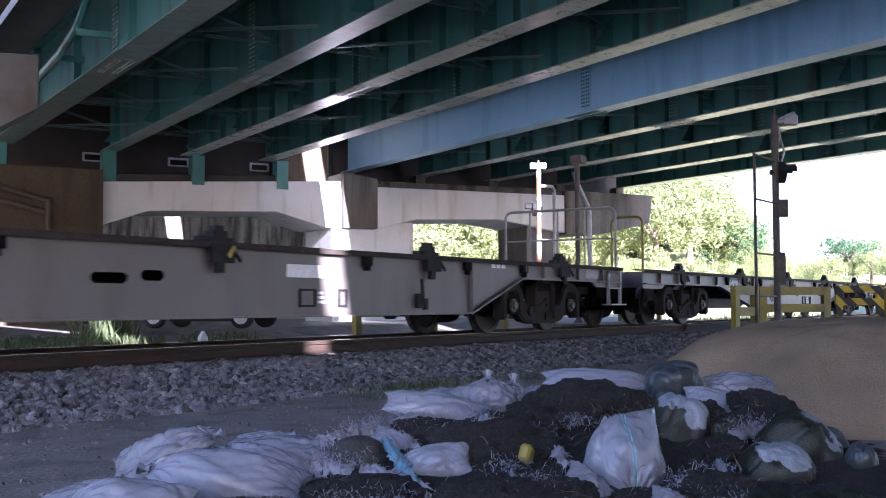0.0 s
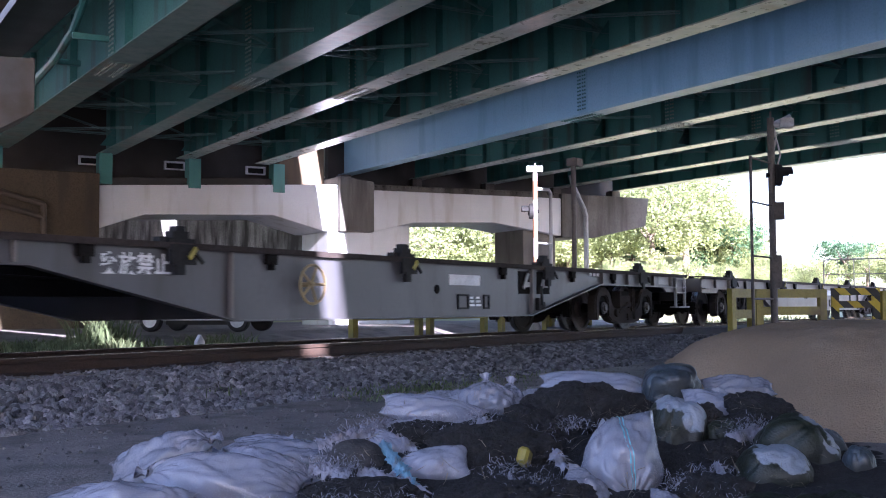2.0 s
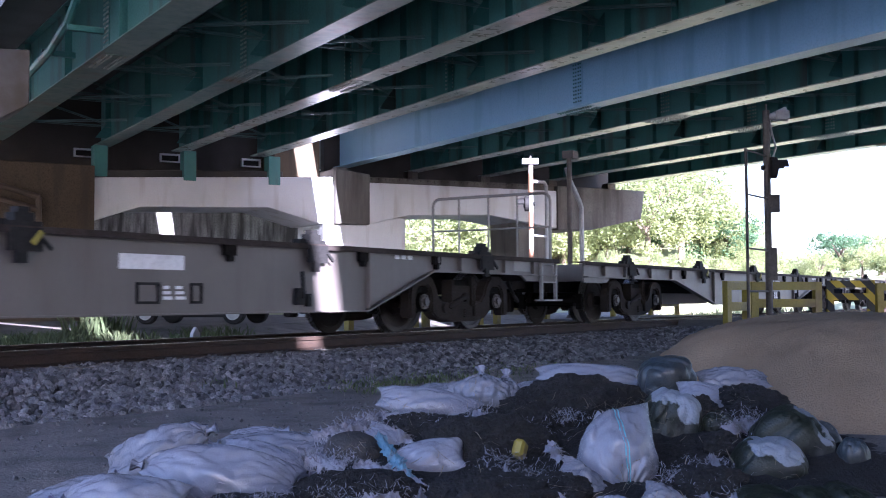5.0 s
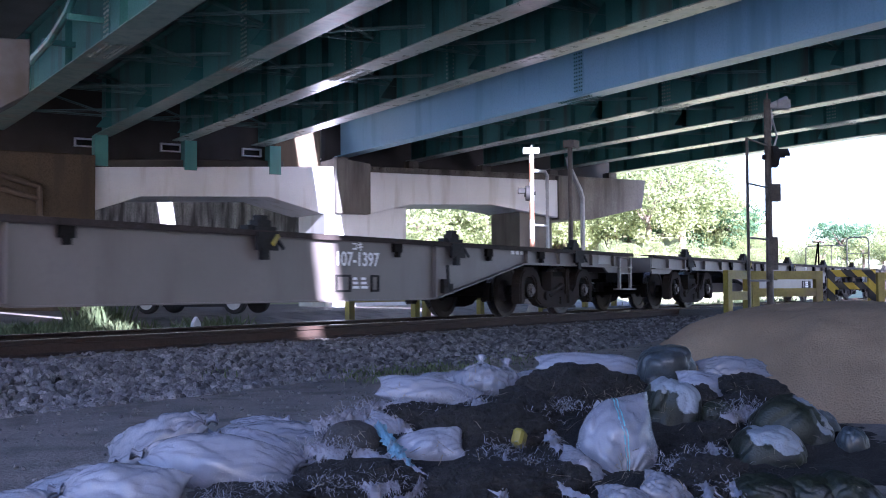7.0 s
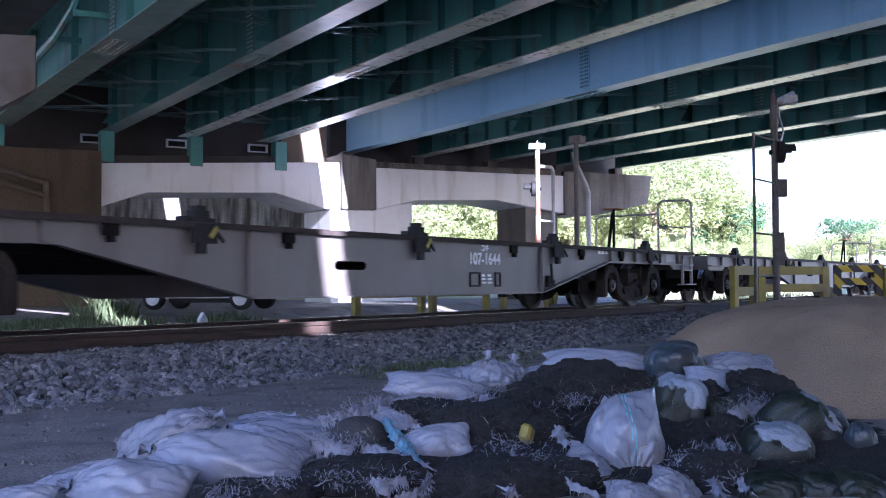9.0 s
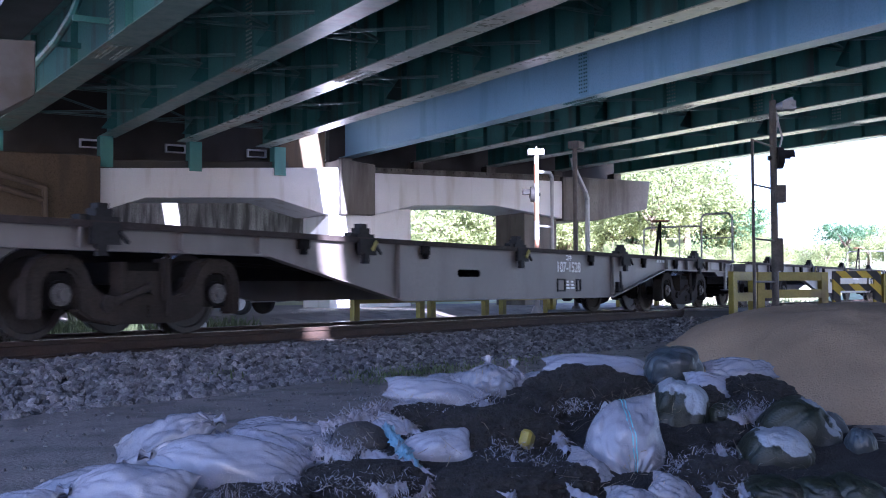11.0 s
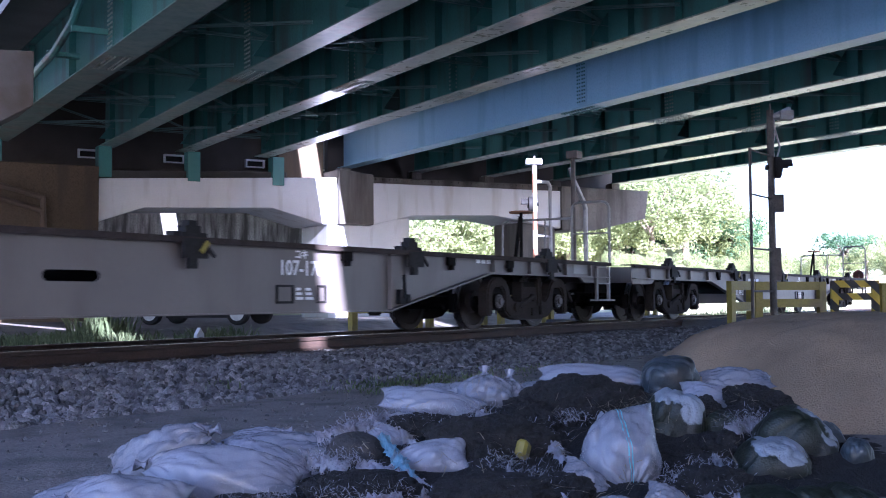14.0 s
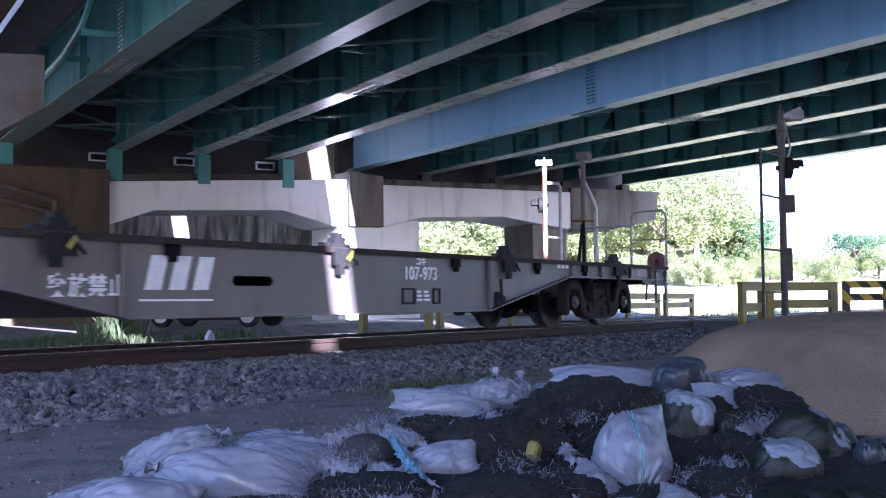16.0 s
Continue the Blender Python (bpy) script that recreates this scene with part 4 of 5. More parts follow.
def sandbag(lat, dep, z, long, wide, thick, tilt, roll, kind, pinch_a, pinch_b):
    """A filled sack: two faces sewn along a seam, drawn in at its tied ends, with folds running from them."""
    seed = next(PLACED)
    off = Vector((seed * 7.3, seed * 3.1, seed * 1.7))
    thick *= 1.75 if kind != "STRIPED" else 2.1
    wide *= 1.4 if kind == "STRIPED" else 1.12
    limp = 1.2 if kind in ("SHINY", "TIED") else 0.75

    def at(u, v, side):
        ka, kb = max(0.0, (-u - 0.1) / 0.9), max(0.0, (u - 0.1) / 0.9)
        draw = pinch_a * ka * ka + pinch_b * kb * kb
        top = max(0.0, (v - 0.1) / 0.9) ** 2 * (0.9 if kind == "TIED" else 0.0)
        low = max(0.0, (-v - 0.2) / 0.8) ** 2 * (0.9 if kind == "STRIPED" else 0.0)
        x = u * (1 - 0.10 * (1 - v * v)) * (1 - top) * (1 - low * 0.8)
        y = v * (1 - 0.10 * (1 - u * u)) * (1 - draw)
        if kind == "STRIPED":
            x *= 1 - 0.4 * max(0.0, v) * max(0.0, -u)
            y *= 1 - 0.45 * max(0.0, v) * max(0.0, -u)
        body = ((1 - abs(u) ** 2.4) * (1 - abs(v) ** 2.4))
        h = max(0.0, body) ** 0.5 * (1 - 0.35 * draw)
        p = Vector((u * 1.6, v * 1.6, side * 0.5)) + off
        gather = (draw + top + low) * 1.0
        turn = math.atan2(v, 1.35 - abs(u)) if pinch_a + pinch_b > 0.3 and top + low == 0 else math.atan2(u, 1.3 - abs(v))
        folds = math.sin(turn * 21 + 3 * noise.noise(p)) * (0.05 + 0.16 * gather) * limp * (0.25 + abs(u if top + low == 0 else v))
        crease = -(1 - abs(noise.noise(p * 1.3))) ** 6 * 0.16 * limp - (1 - abs(noise.noise(Vector((p.x * 3.2, p.y * 1.5, p.z))))) ** 7 * 0.11 * limp
        swell = 0.22 * noise.noise(p * 0.9)
        edge = min(1.0, body * 4)
        h = h * (1 + swell) + (folds * 0.6 + crease) * edge
        wob = 0.05 * noise.noise(p * 1.9 + Vector((5, 0, 0))) * limp
        return Vector(((x + wob) * long, (y + wob * 0.7) * wide, side * max(0.02, h) * thick * (1.0 if side > 0 else 0.7)))
    n, m = 46, 34
    bm = B()
    faces = {}
    for side in (1, -1):
        rows_ = []
        for i in range(n + 1):
            row = []
            for j in range(m + 1):
                u, v = math.sin((i / n - 0.5) * math.pi), math.sin((j / m - 0.5) * math.pi)
                rim = i in (0, n) or j in (0, m)
                if rim and side < 0:
                    row.append(faces[i, j])
                    continue
                vert = bm.verts.new(at(u, v, 0 if rim else side))
                if rim:
                    faces[i, j] = vert
                row.append(vert)
            rows_.append(row)
        for i in range(n):
            for j in range(m):
                bm.faces.new((rows_[i][j], rows_[i + 1][j], rows_[i + 1][j + 1], rows_[i][j + 1]))
    th = thing("sandbag", BAG_LOOK[kind], "sandbag", "pile of sandbags", stand(lat, dep, z, tilt, roll))
    part("filled_bag", bm, BAG_SHINY if kind in ("SHINY", "TIED") else BAG_WHITE, th, smooth=True)
    if kind == "STRIPED":
        for u0 in (0.12, 0.2):
            bm = B()
            strip = []
            for k in range(61):
                v = -0.97 + 1.94 * k / 60
                strip.append([bm.verts.new(at(u0 + du, v, 1) + Vector((0, 0, 0.0025))) for du in (-0.014, 0.014)])
            for r0, r1 in zip(strip, strip[1:]):
                bm.faces.new((r0[0], r0[1], r1[1], r1[0]))
            part("stripe", bm, BAG_STRIPE, th, "blue-green woven stripe", smooth=True)
    ends = [(Vector((-long * 0.97, 0, 0)), -1, 0)] * (pinch_a >= 0.5) + [(Vector((long * 0.97, 0, 0)), 1, 0)] * (pinch_b >= 0.5) + [(Vector((0, wide * 0.96, 0)), 0, 1)] * (kind == "TIED")
    for c, dx, dy in ends:
        bm = B()
        knot = []
        for k, w_ in enumerate((0.026, 0.013, 0.012, 0.022, 0.03)):
            for i in range(14):
                a_ = i * math.pi / 7
                s_, r_ = math.cos(a_) * w_ * (1 + 0.3 * math.sin(a_ * 5 + k)), math.sin(a_) * w_ * 0.7 + 0.005 * math.sin(a_ * 5)
                knot.append(bm.verts.new(c + Vector((dx * k * 0.012 + dy * s_, dy * k * 0.012 + abs(dx) * s_, r_))))
        for k in range(4):
            for i in range(14):
                j = (i + 1) % 14
                bm.faces.new((knot[k * 14 + i], knot[k * 14 + j], knot[k * 14 + 14 + j], knot[k * 14 + 14 + i]))
        part("tied_end", bm, BAG_WHITE, th, "frayed tied end", smooth=True)


def lump(lat, dep, z, half_w, half_h, roll, kind):
    """A plump or rotted bag without a clear seam."""
    seed = next(PLACED)
    rng = random.Random(seed)
    off = Vector((seed * 7.3, seed * 3.1, 0))
    bm = B()
    bmesh.ops.create_icosphere(bm, subdivisions=5, radius=1)
    deep = min(half_w, 0.16) * rng.uniform(0.8, 1.0)
    ex = 0.95 if kind in ("SOIL", "CLAY") else 0.72
    for v in bm.verts:
        p = Vector([math.copysign(abs(c) ** ex, c) for c in v.co.normalized()])
        if kind == "SOIL":
            p *= 1 + 0.18 * noise.noise(p * 2.2 + off) + 0.12 * noise.noise(p * 6 + off) + 0.09 * noise.noise(p * 14 + off)
        elif kind == "CLAY":
            p *= 1 + 0.07 * noise.noise(p * 1.8 + off) + 0.02 * noise.noise(p * 9 + off)
        else:
            ridge = -(1 - abs(noise.noise(Vector((p.x * 1.8, p.y * 1.8, p.z * 0.9)) + off))) ** 7 * 0.10
            fold = math.sin(math.atan2(p.y, p.x) * 9 + 4 * noise.noise(p + off)) * 0.03 * max(0.0, p.z) ** 2
            p *= 1 + 0.10 * noise.noise(p * 1.5 + off) + ridge + fold
            p.x *= 1 - 0.16 * p.z
        v.co = (p.x * half_w, p.y * deep, p.z * half_h)
    th = thing("sandbag" if kind != "CLAY" else "clay_lump", BAG_LOOK[kind], "sandbag" if kind != "CLAY" else "clay", "pile of sandbags" if kind != "CLAY" else "", stand(lat, dep, z, 8, roll))
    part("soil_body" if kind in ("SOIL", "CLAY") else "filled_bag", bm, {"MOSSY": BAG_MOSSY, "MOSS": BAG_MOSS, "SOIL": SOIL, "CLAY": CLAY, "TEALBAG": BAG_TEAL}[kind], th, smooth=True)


def mound():
    bm = B()
    crest = [(-1.3, -.42), (-0.7, -.39), (-0.45, -.27), (-.2, -.16), (.3, -.12), (.8, -.07), (1.2, -.06), (1.55, -.10), (1.8, -.24), (2.1, -.36), (2.6, -.42)]

    def top(l):
        for (a, p), (b, q) in zip(crest, crest[1:]):
            if a <= l <= b:
                return p + (q - p) * (l - a) / (b - a)
        return -0.42
    ls, ds = [-1.2 + i * 0.04 for i in range(95)], [3.4 + j * 0.04 for j in range(95)]
    grid = []
    for l in ls:
        row = []
        for d in ds:
            z = min(top(l), -0.46 + 0.215 * max(0, d - 3.9), -0.10 - 0.36 * (d - 6.05) if d > 6.05 else 1)
            z = max(-0.46, z) + 0.03 * noise.noise(Vector((l * 5, d * 5, 2))) + 0.022 * noise.noise(Vector((l * 14, d * 14, 4)))
            row.append(bm.verts.new(near(l, d, z)))
        grid.append(row)
    for i in range(len(ls) - 1):
        for j in range(len(ds) - 1):
            bm.faces.new((grid[i][j], grid[i + 1][j], grid[i + 1][j + 1], grid[i][j + 1]))
    tagged(new("soil_mound", mesh_of("soil_mound", bm, SOIL, True)), "low mound of dark loose soil under the sandbags", "soil")


def fibres():
    """Torn strands of bag cloth and dry roots on the pile."""
    rng = np.random.default_rng(4)
    spots = [(-0.52, 4.65, -0.24, 0.11), (-0.41, 4.59, -0.25, 0.07), (-0.28, 5.19, -0.12, 0.11), (-0.38, 5.12, -0.14, 0.11), (-0.65, 4.08, -0.32, 0.06), (-0.80, 3.99, -0.33, 0.08), (-0.42, 4.17, -0.31, 0.13), (-0.21, 4.14, -0.32, 0.11), (0.25, 4.57, -0.26, 0.10), (0.24, 4.21, -0.31, 0.04), (0.37, 4.35, -0.29, 0.08), (0.58, 5.14, -0.14, 0.08), (0.14, 5.21, -0.12, 0.11), (0.38, 4.98, -0.18, 0.10), (0.91, 4.41, -0.29, 0.09), (1.09, 4.57, -0.27, 0.08), (1.05, 4.28, -0.31, 0.11), (1.34, 5.07, -0.16, 0.09), (1.42, 5.17, -0.14, 0.08), (-0.04, 5.17, -0.13, 0.13)]
    for name, mat, count, label in (("torn_fibres", FRAY, 3000, "frayed white strands of torn bag cloth"), ("dry_roots", STRAW, 420, "thin dry roots and straw on the soil")):
        V, Fc = [], []
        for i in range(count):
            l, d, z, r = spots[rng.integers(len(spots))]
            if name == "dry_roots":
                l, d, r = (rng.uniform(-.5, 1.5), rng.uniform(4.1, 5.6), 0.1) if i % 3 else (0.84, 5.28, 0.16)
                z = -0.37 + 0.215 * (d - 4.0)
            g = rng.normal(size=2) * r * 0.6
            p = near(l + g[0], d + g[1], z + 0.01 + 0.2 * g[1] + rng.uniform(-.01, .03))
            a, ln, w = rng.uniform(0, 6.28), rng.uniform(0.012, 0.042) * (2.4 if name == "dry_roots" else 1), rng.uniform(0.0007, 0.0018)
            dr = Vector((math.cos(a), math.sin(a), rng.uniform(-.7, .8))) * ln
            sd = Vector((-math.sin(a), math.cos(a), rng.uniform(-.6, .6))) * w
            mid = p + dr * 0.5 + Vector((rng.uniform(-.006, .006), 0, rng.uniform(-.01, .015)))
            k = len(V)
            V += [p - sd, p + sd, mid - sd, mid + sd, p + dr - sd * 0.4, p + dr + sd * 0.4]
            Fc += [(k, k + 1, k + 3, k + 2), (k + 2, k + 3, k + 5, k + 4)]
        me = bpy.data.meshes.new(name)
        me.from_pydata([tuple(v) for v in V], [], Fc)
        me.materials.append(mat)
        tagged(new(name, me), label, "torn cloth" if mat is FRAY else "roots", kind="stuff")


def torn_cloth(points, width, colour):
    """A crumpled ribbon of bag cloth lying over the soil, with strands hanging from its edges."""
    seed = next(PLACED)
    rng = random.Random(seed)
    bm = B()
    pts = [near(*p) for p in points]
    rows_ = []
    n = 14 * (len(pts) - 1)
    for i in range(n + 1):
        k = min(len(pts) - 2, i // 14)
        f = (i - 14 * k) / 14
        c = pts[k].lerp(pts[k + 1], f)
        side = (pts[k + 1] - pts[k]).cross(Vector((-0.75, -0.45, 0.5))).normalized()
        w = width * (0.75 + 0.6 * noise.noise(Vector((i * 0.3, seed, 0)))) * (0.4 + 0.6 * math.sin(math.pi * (i + 1) / (n + 2)) ** 0.4)
        row = []
        for j in range(9):
            q = (j / 4 - 1) * w * (1 + (0.4 * rng.uniform(-1, 1) if j in (0, 8) else 0))
            lift = 0.035 * noise.noise(Vector((i * 0.4, j * 0.8, seed))) - 0.02 * abs(j / 4 - 1)
            row.append(bm.verts.new(c + side * q + Vector((-0.4, -0.25, 0.7)) * (lift + 0.012)))
        rows_.append(row)
    for r0, r1 in zip(rows_, rows_[1:]):
        for j in range(8):
            bm.faces.new((r0[j], r0[j + 1], r1[j + 1], r1[j]))
    for row in rows_:
        for j, s_ in ((0, -1), (8, 1)):
            for _ in range(2 if colour == "white" else 0):
                p = row[j].co.copy()
                out_ = (row[j].co - row[4].co).normalized() * rng.uniform(0.008, 0.03) + Vector((rng.uniform(-.01, .01), rng.uniform(-.01, .01), rng.uniform(-.018, .006)))
                t_ = Vector((0.0012, -0.0012, 0.001))
                bm.faces.new([bm.verts.new(q) for q in (p - t_, p + t_, p + out_)])
    tagged(new("torn_cloth", mesh_of("torn_cloth", bm, FRAY if colour == "white" else BLUE_CLOTH, True)), "frayed strip of %s bag cloth lying over dark soil" % ("white" if colour == "white" else "pale blue"), "torn cloth", "strips of torn cloth")


def pile():
    mound()
    sandbag(-0.91, 4.58, -0.29, 0.330, 0.131, 0.065, 40, 8, "PALE", 0.75, 0.45)
    sandbag(-1.20, 4.20, -0.34, 0.239, 0.124, 0.062, 40, 4, "PALE", 0.7, 0.2)
    sandbag(-1.57, 4.03, -0.36, 0.154, 0.073, 0.036, 35, -8, "PALE", 0.3, 0.3)
    sandbag(-1.47, 4.36, -0.32, 0.166, 0.060, 0.018, 40, -18, "SHINY", 0.3, 0.8)
    sandbag(-1.28, 5.00, -0.25, 0.249, 0.112, 0.056, 40, -22, "SHINY", 0.1, 0.7)
    sandbag(-0.79, 5.25, -0.26, 0.272, 0.082, 0.041, 30, 2, "SHINY", 0.6, 0.1)
    sandbag(-0.91, 5.40, -0.22, 0.123, 0.039, 0.019, 40, -5, "SHINY", 0.3, 0.5)
    sandbag(-0.76, 4.76, -0.26, 0.198, 0.086, 0.043, 35, 14, "PALE", 0.2, 0.8)
    lump(-0.40, 4.89, -0.24, 0.124, 0.089, 0, "CLAY")
    sandbag(-0.07, 4.79, -0.26, 0.170, 0.090, 0.045, 45, -8, "PALE", 0.75, 0.15)
    sandbag(-0.24, 5.04, -0.20, 0.115, 0.056, 0.020, 40, 30, "PALE", 0.4, 0.6)
    sandbag(-0.07, 5.49, -0.09, 0.265, 0.084, 0.042, 40, 9, "PALE", 0.35, 0.35)
    sandbag(-0.03, 5.80, -0.05, 0.100, 0.049, 0.024, 30, 0, "SHINY", 0.4, 0.4)
    sandbag(0.09, 5.80, -0.05, 0.094, 0.052, 0.026, 30, 8, "SHINY", 0.4, 0.4)
    sandbag(0.20, 5.75, -0.05, 0.158, 0.087, 0.043, 60, 0, "TIED", 0.0, 0.0)
    sandbag(0.32, 5.85, -0.06, 0.095, 0.072, 0.036, 60, 10, "TIED", 0.0, 0.0)
    sandbag(0.47, 5.90, -0.04, 0.102, 0.041, 0.020, 35, -8, "SHINY", 0.5, 0.5)
    sandbag(0.78, 6.00, 0.01, 0.287, 0.077, 0.038, 30, 3, "PALE", 0.4, 0.25)
    lump(0.65, 5.39, -0.12, 0.307, 0.170, 0, "SOIL")
    lump(1.16, 5.83, 0.02, 0.148, 0.098, -18, "TEALBAG")
    sandbag(1.32, 5.60, -0.07, 0.154, 0.072, 0.036, 45, 10, "PALE", 0.2, 0.5)
    sandbag(1.53, 5.90, -0.01, 0.198, 0.076, 0.038, 30, 2, "SHINY", 0.3, 0.4)
    lump(1.55, 5.49, -0.10, 0.184, 0.084, 15, "SOIL")
    lump(1.19, 5.29, -0.15, 0.121, 0.108, 0, "SOIL")
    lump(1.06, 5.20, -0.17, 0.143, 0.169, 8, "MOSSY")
    sandbag(0.72, 4.68, -0.225, 0.185, 0.150, 0.075, 58, -9, "STRIPED", 0.12, 0.0)
    sandbag(0.56, 4.50, -0.31, 0.119, 0.067, 0.033, 45, 38, "SHINY", 0.3, 0.3)
    sandbag(0.67, 4.13, -0.36, 0.109, 0.059, 0.029, 40, 10, "SHINY", 0.3, 0.3)
    sandbag(0.84, 4.20, -0.35, 0.111, 0.068, 0.034, 40, 32, "SHINY", 0.3, 0.3)
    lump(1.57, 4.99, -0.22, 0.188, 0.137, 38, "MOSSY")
    lump(1.72, 5.03, -0.22, 0.064, 0.092, -25, "TEALBAG")
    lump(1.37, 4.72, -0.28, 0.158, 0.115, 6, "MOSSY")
    lump(1.77, 4.83, -0.26, 0.069, 0.079, 0, "TEALBAG")
    lump(1.38, 4.21, -0.35, 0.103, 0.062, 5, "MOSS")
    lump(1.54, 4.21, -0.36, 0.128, 0.064, 20, "MOSS")
    lump(1.27, 5.21, -0.17, 0.090, 0.071, 0, "MOSS")
    lump(1.22, 4.94, -0.23, 0.100, 0.065, 0, "SOIL")
    lump(1.04, 4.36, -0.33, 0.155, 0.093, 0, "SOIL")
    lump(1.20, 4.21, -0.35, 0.124, 0.064, 0, "MOSS")
    lump(0.21, 4.94, -0.23, 0.296, 0.140, 5, "SOIL")
    lump(-0.33, 4.34, -0.33, 0.232, 0.088, 0, "SOIL")
    lump(0.18, 4.26, -0.34, 0.260, 0.095, 0, "SOIL")
    lump(-0.08, 5.15, -0.18, 0.209, 0.073, 5, "SOIL")
    lump(0.42, 5.29, -0.14, 0.161, 0.086, 20, "SOIL")
    lump(0.44, 4.33, -0.34, 0.132, 0.088, 0, "SOIL")
    lump(-0.72, 4.10, -0.35, 0.229, 0.050, 0, "SOIL")
    lump(1.40, 5.29, -0.15, 0.108, 0.065, 0, "SOIL")
    torn_cloth([(-0.58, 4.96, -0.18), (-0.48, 5.05, -0.16), (-0.38, 5.14, -0.14), (-0.27, 5.28, -0.11)], 0.040, "white")
    torn_cloth([(-0.36, 5.05, -0.16), (-0.27, 5.07, -0.16), (-0.20, 5.03, -0.17), (-0.13, 4.87, -0.21)], 0.031, "white")
    torn_cloth([(-0.58, 4.69, -0.24), (-0.49, 4.66, -0.25), (-0.40, 4.59, -0.26)], 0.038, "white")
    torn_cloth([(-0.37, 4.62, -0.25), (-0.27, 4.56, -0.26), (-0.18, 4.48, -0.28), (-0.08, 4.36, -0.30)], 0.035, "white")
    torn_cloth([(-0.09, 4.36, -0.30), (-0.09, 4.19, -0.32), (-0.13, 4.06, -0.33), (-0.20, 4.00, -0.34)], 0.015, "white")
    torn_cloth([(0.25, 4.59, -0.26), (0.26, 4.37, -0.30), (0.24, 4.16, -0.32), (0.20, 4.01, -0.34)], 0.021, "white")
    torn_cloth([(0.14, 5.26, -0.11), (0.26, 5.14, -0.14), (0.39, 5.03, -0.17), (0.46, 4.87, -0.21), (0.49, 4.66, -0.25)], 0.037, "white")
    torn_cloth([(-0.28, 5.24, -0.12), (-0.12, 5.21, -0.12), (0.01, 5.16, -0.14), (0.17, 5.21, -0.13)], 0.024, "white")
    torn_cloth([(0.91, 4.48, -0.29), (0.98, 4.43, -0.29), (0.99, 4.23, -0.32), (0.96, 4.01, -0.34)], 0.036, "white")
    torn_cloth([(1.14, 4.76, -0.24), (1.11, 4.51, -0.28), (1.09, 4.30, -0.31), (1.08, 4.07, -0.34)], 0.029, "white")
    torn_cloth([(1.26, 5.05, -0.17), (1.36, 5.10, -0.16), (1.44, 5.16, -0.15)], 0.041, "white")
    torn_cloth([(0.63, 5.26, -0.12), (0.71, 5.30, -0.11), (0.76, 5.19, -0.13)], 0.037, "white")
    torn_cloth([(-0.44, 4.23, -0.31), (-0.34, 4.26, -0.31), (-0.25, 4.16, -0.32), (-0.17, 4.23, -0.31)], 0.028, "white")
    torn_cloth([(0.31, 4.37, -0.30), (0.43, 4.23, -0.32), (0.53, 4.01, -0.34)], 0.013, "white")
    torn_cloth([(0.94, 5.55, -0.03), (0.91, 5.30, -0.11), (0.87, 5.19, -0.14)], 0.023, "white")
    torn_cloth([(-0.06, 4.34, -0.30), (0.05, 4.16, -0.32), (0.21, 4.10, -0.33)], 0.011, "white")
    torn_cloth([(-0.29, 4.97, -0.17), (-0.23, 4.77, -0.22), (-0.18, 4.59, -0.25), (-0.13, 4.41, -0.28)], 0.038, "blue")
    bm = B()
    bmesh.ops.create_cube(bm, size=1, matrix=Matrix.Diagonal((0.085, 0.05, 0.075, 1)))
    bevelled(bm, 0.012)
    th = thing("yellow_block", "small dirty yellow plastic scrap lying on the soil", "scrap", m=Matrix.Translation(near(.325, 4.77, -.215)) @ pose(0, 0, 0, 10, 20, 15))
    part("scrap", bm, YELLOW, th)
    fibres()


# ---------------------------------------------------------------- crossing: fences, signals
def fence(p, q, name="yellow_fence", label="yellow-painted steel guard fence beside the crossing", top=0.74, mat=None, base=-0.42, mids=(0.28,), wide=0.16):
    p, q = Vector(p), Vector(q)
    n = (q - p).length
    th = thing(name, label, "fence", "crossing fences", Matrix.Translation((p.x, p.y, 0)) @ pose(0, 0, 0, 0, 0, math.degrees(math.atan2(q.y - p.y, q.x - p.x))))
    for x in (0, n):
        bm = B()
        box(bm, x - wide / 2, x + wide / 2, -0.05, 0.05, base, top)
        bevelled(bm, 0.01)
        part("post", bm, mat or YELLOW, th)
    for z in (top - wide / 2,) + tuple(mids):
        bm = B()
        box(bm, wide / 2, n - wide / 2, -0.045, 0.045, z - wide / 2, z + wide / 2)
        bevelled(bm, 0.008)
        part("crossbar", bm, mat or YELLOW, th)
    return th


def striped_barrier():
    th = fence((24.9, -3.2), (25.35, -3.95), "striped_barrier", "yellow and black striped barrier frame at the crossing", 0.80, STRIPES, mids=(0.45, 0.05), wide=0.15)
    return th


def signal_head(th, x, z, flip=1):
    bm = B()
    rod(bm, (x, -0.05, z), (x, -0.16, z), 0.2, 24)
    rod(bm, (x, -0.16, z), (x, -0.19, z), 0.11, 20)
    arc = [(x + 0.15 * math.cos(math.pi * i / 10), z + 0.15 * math.sin(math.pi * i / 10)) for i in range(11)]
    arc += [(x + 0.135 * math.cos(math.pi * i / 10), z + 0.135 * math.sin(math.pi * i / 10)) for i in range(10, -1, -1)]
    prism(bm, arc, -0.36, -0.15, "y")
    rod(bm, (x, -0.05, z), (x, 0.1, z), 0.05, 10)
    return part("lamp", bm, BLACK, th, "black hooded warning lamp")


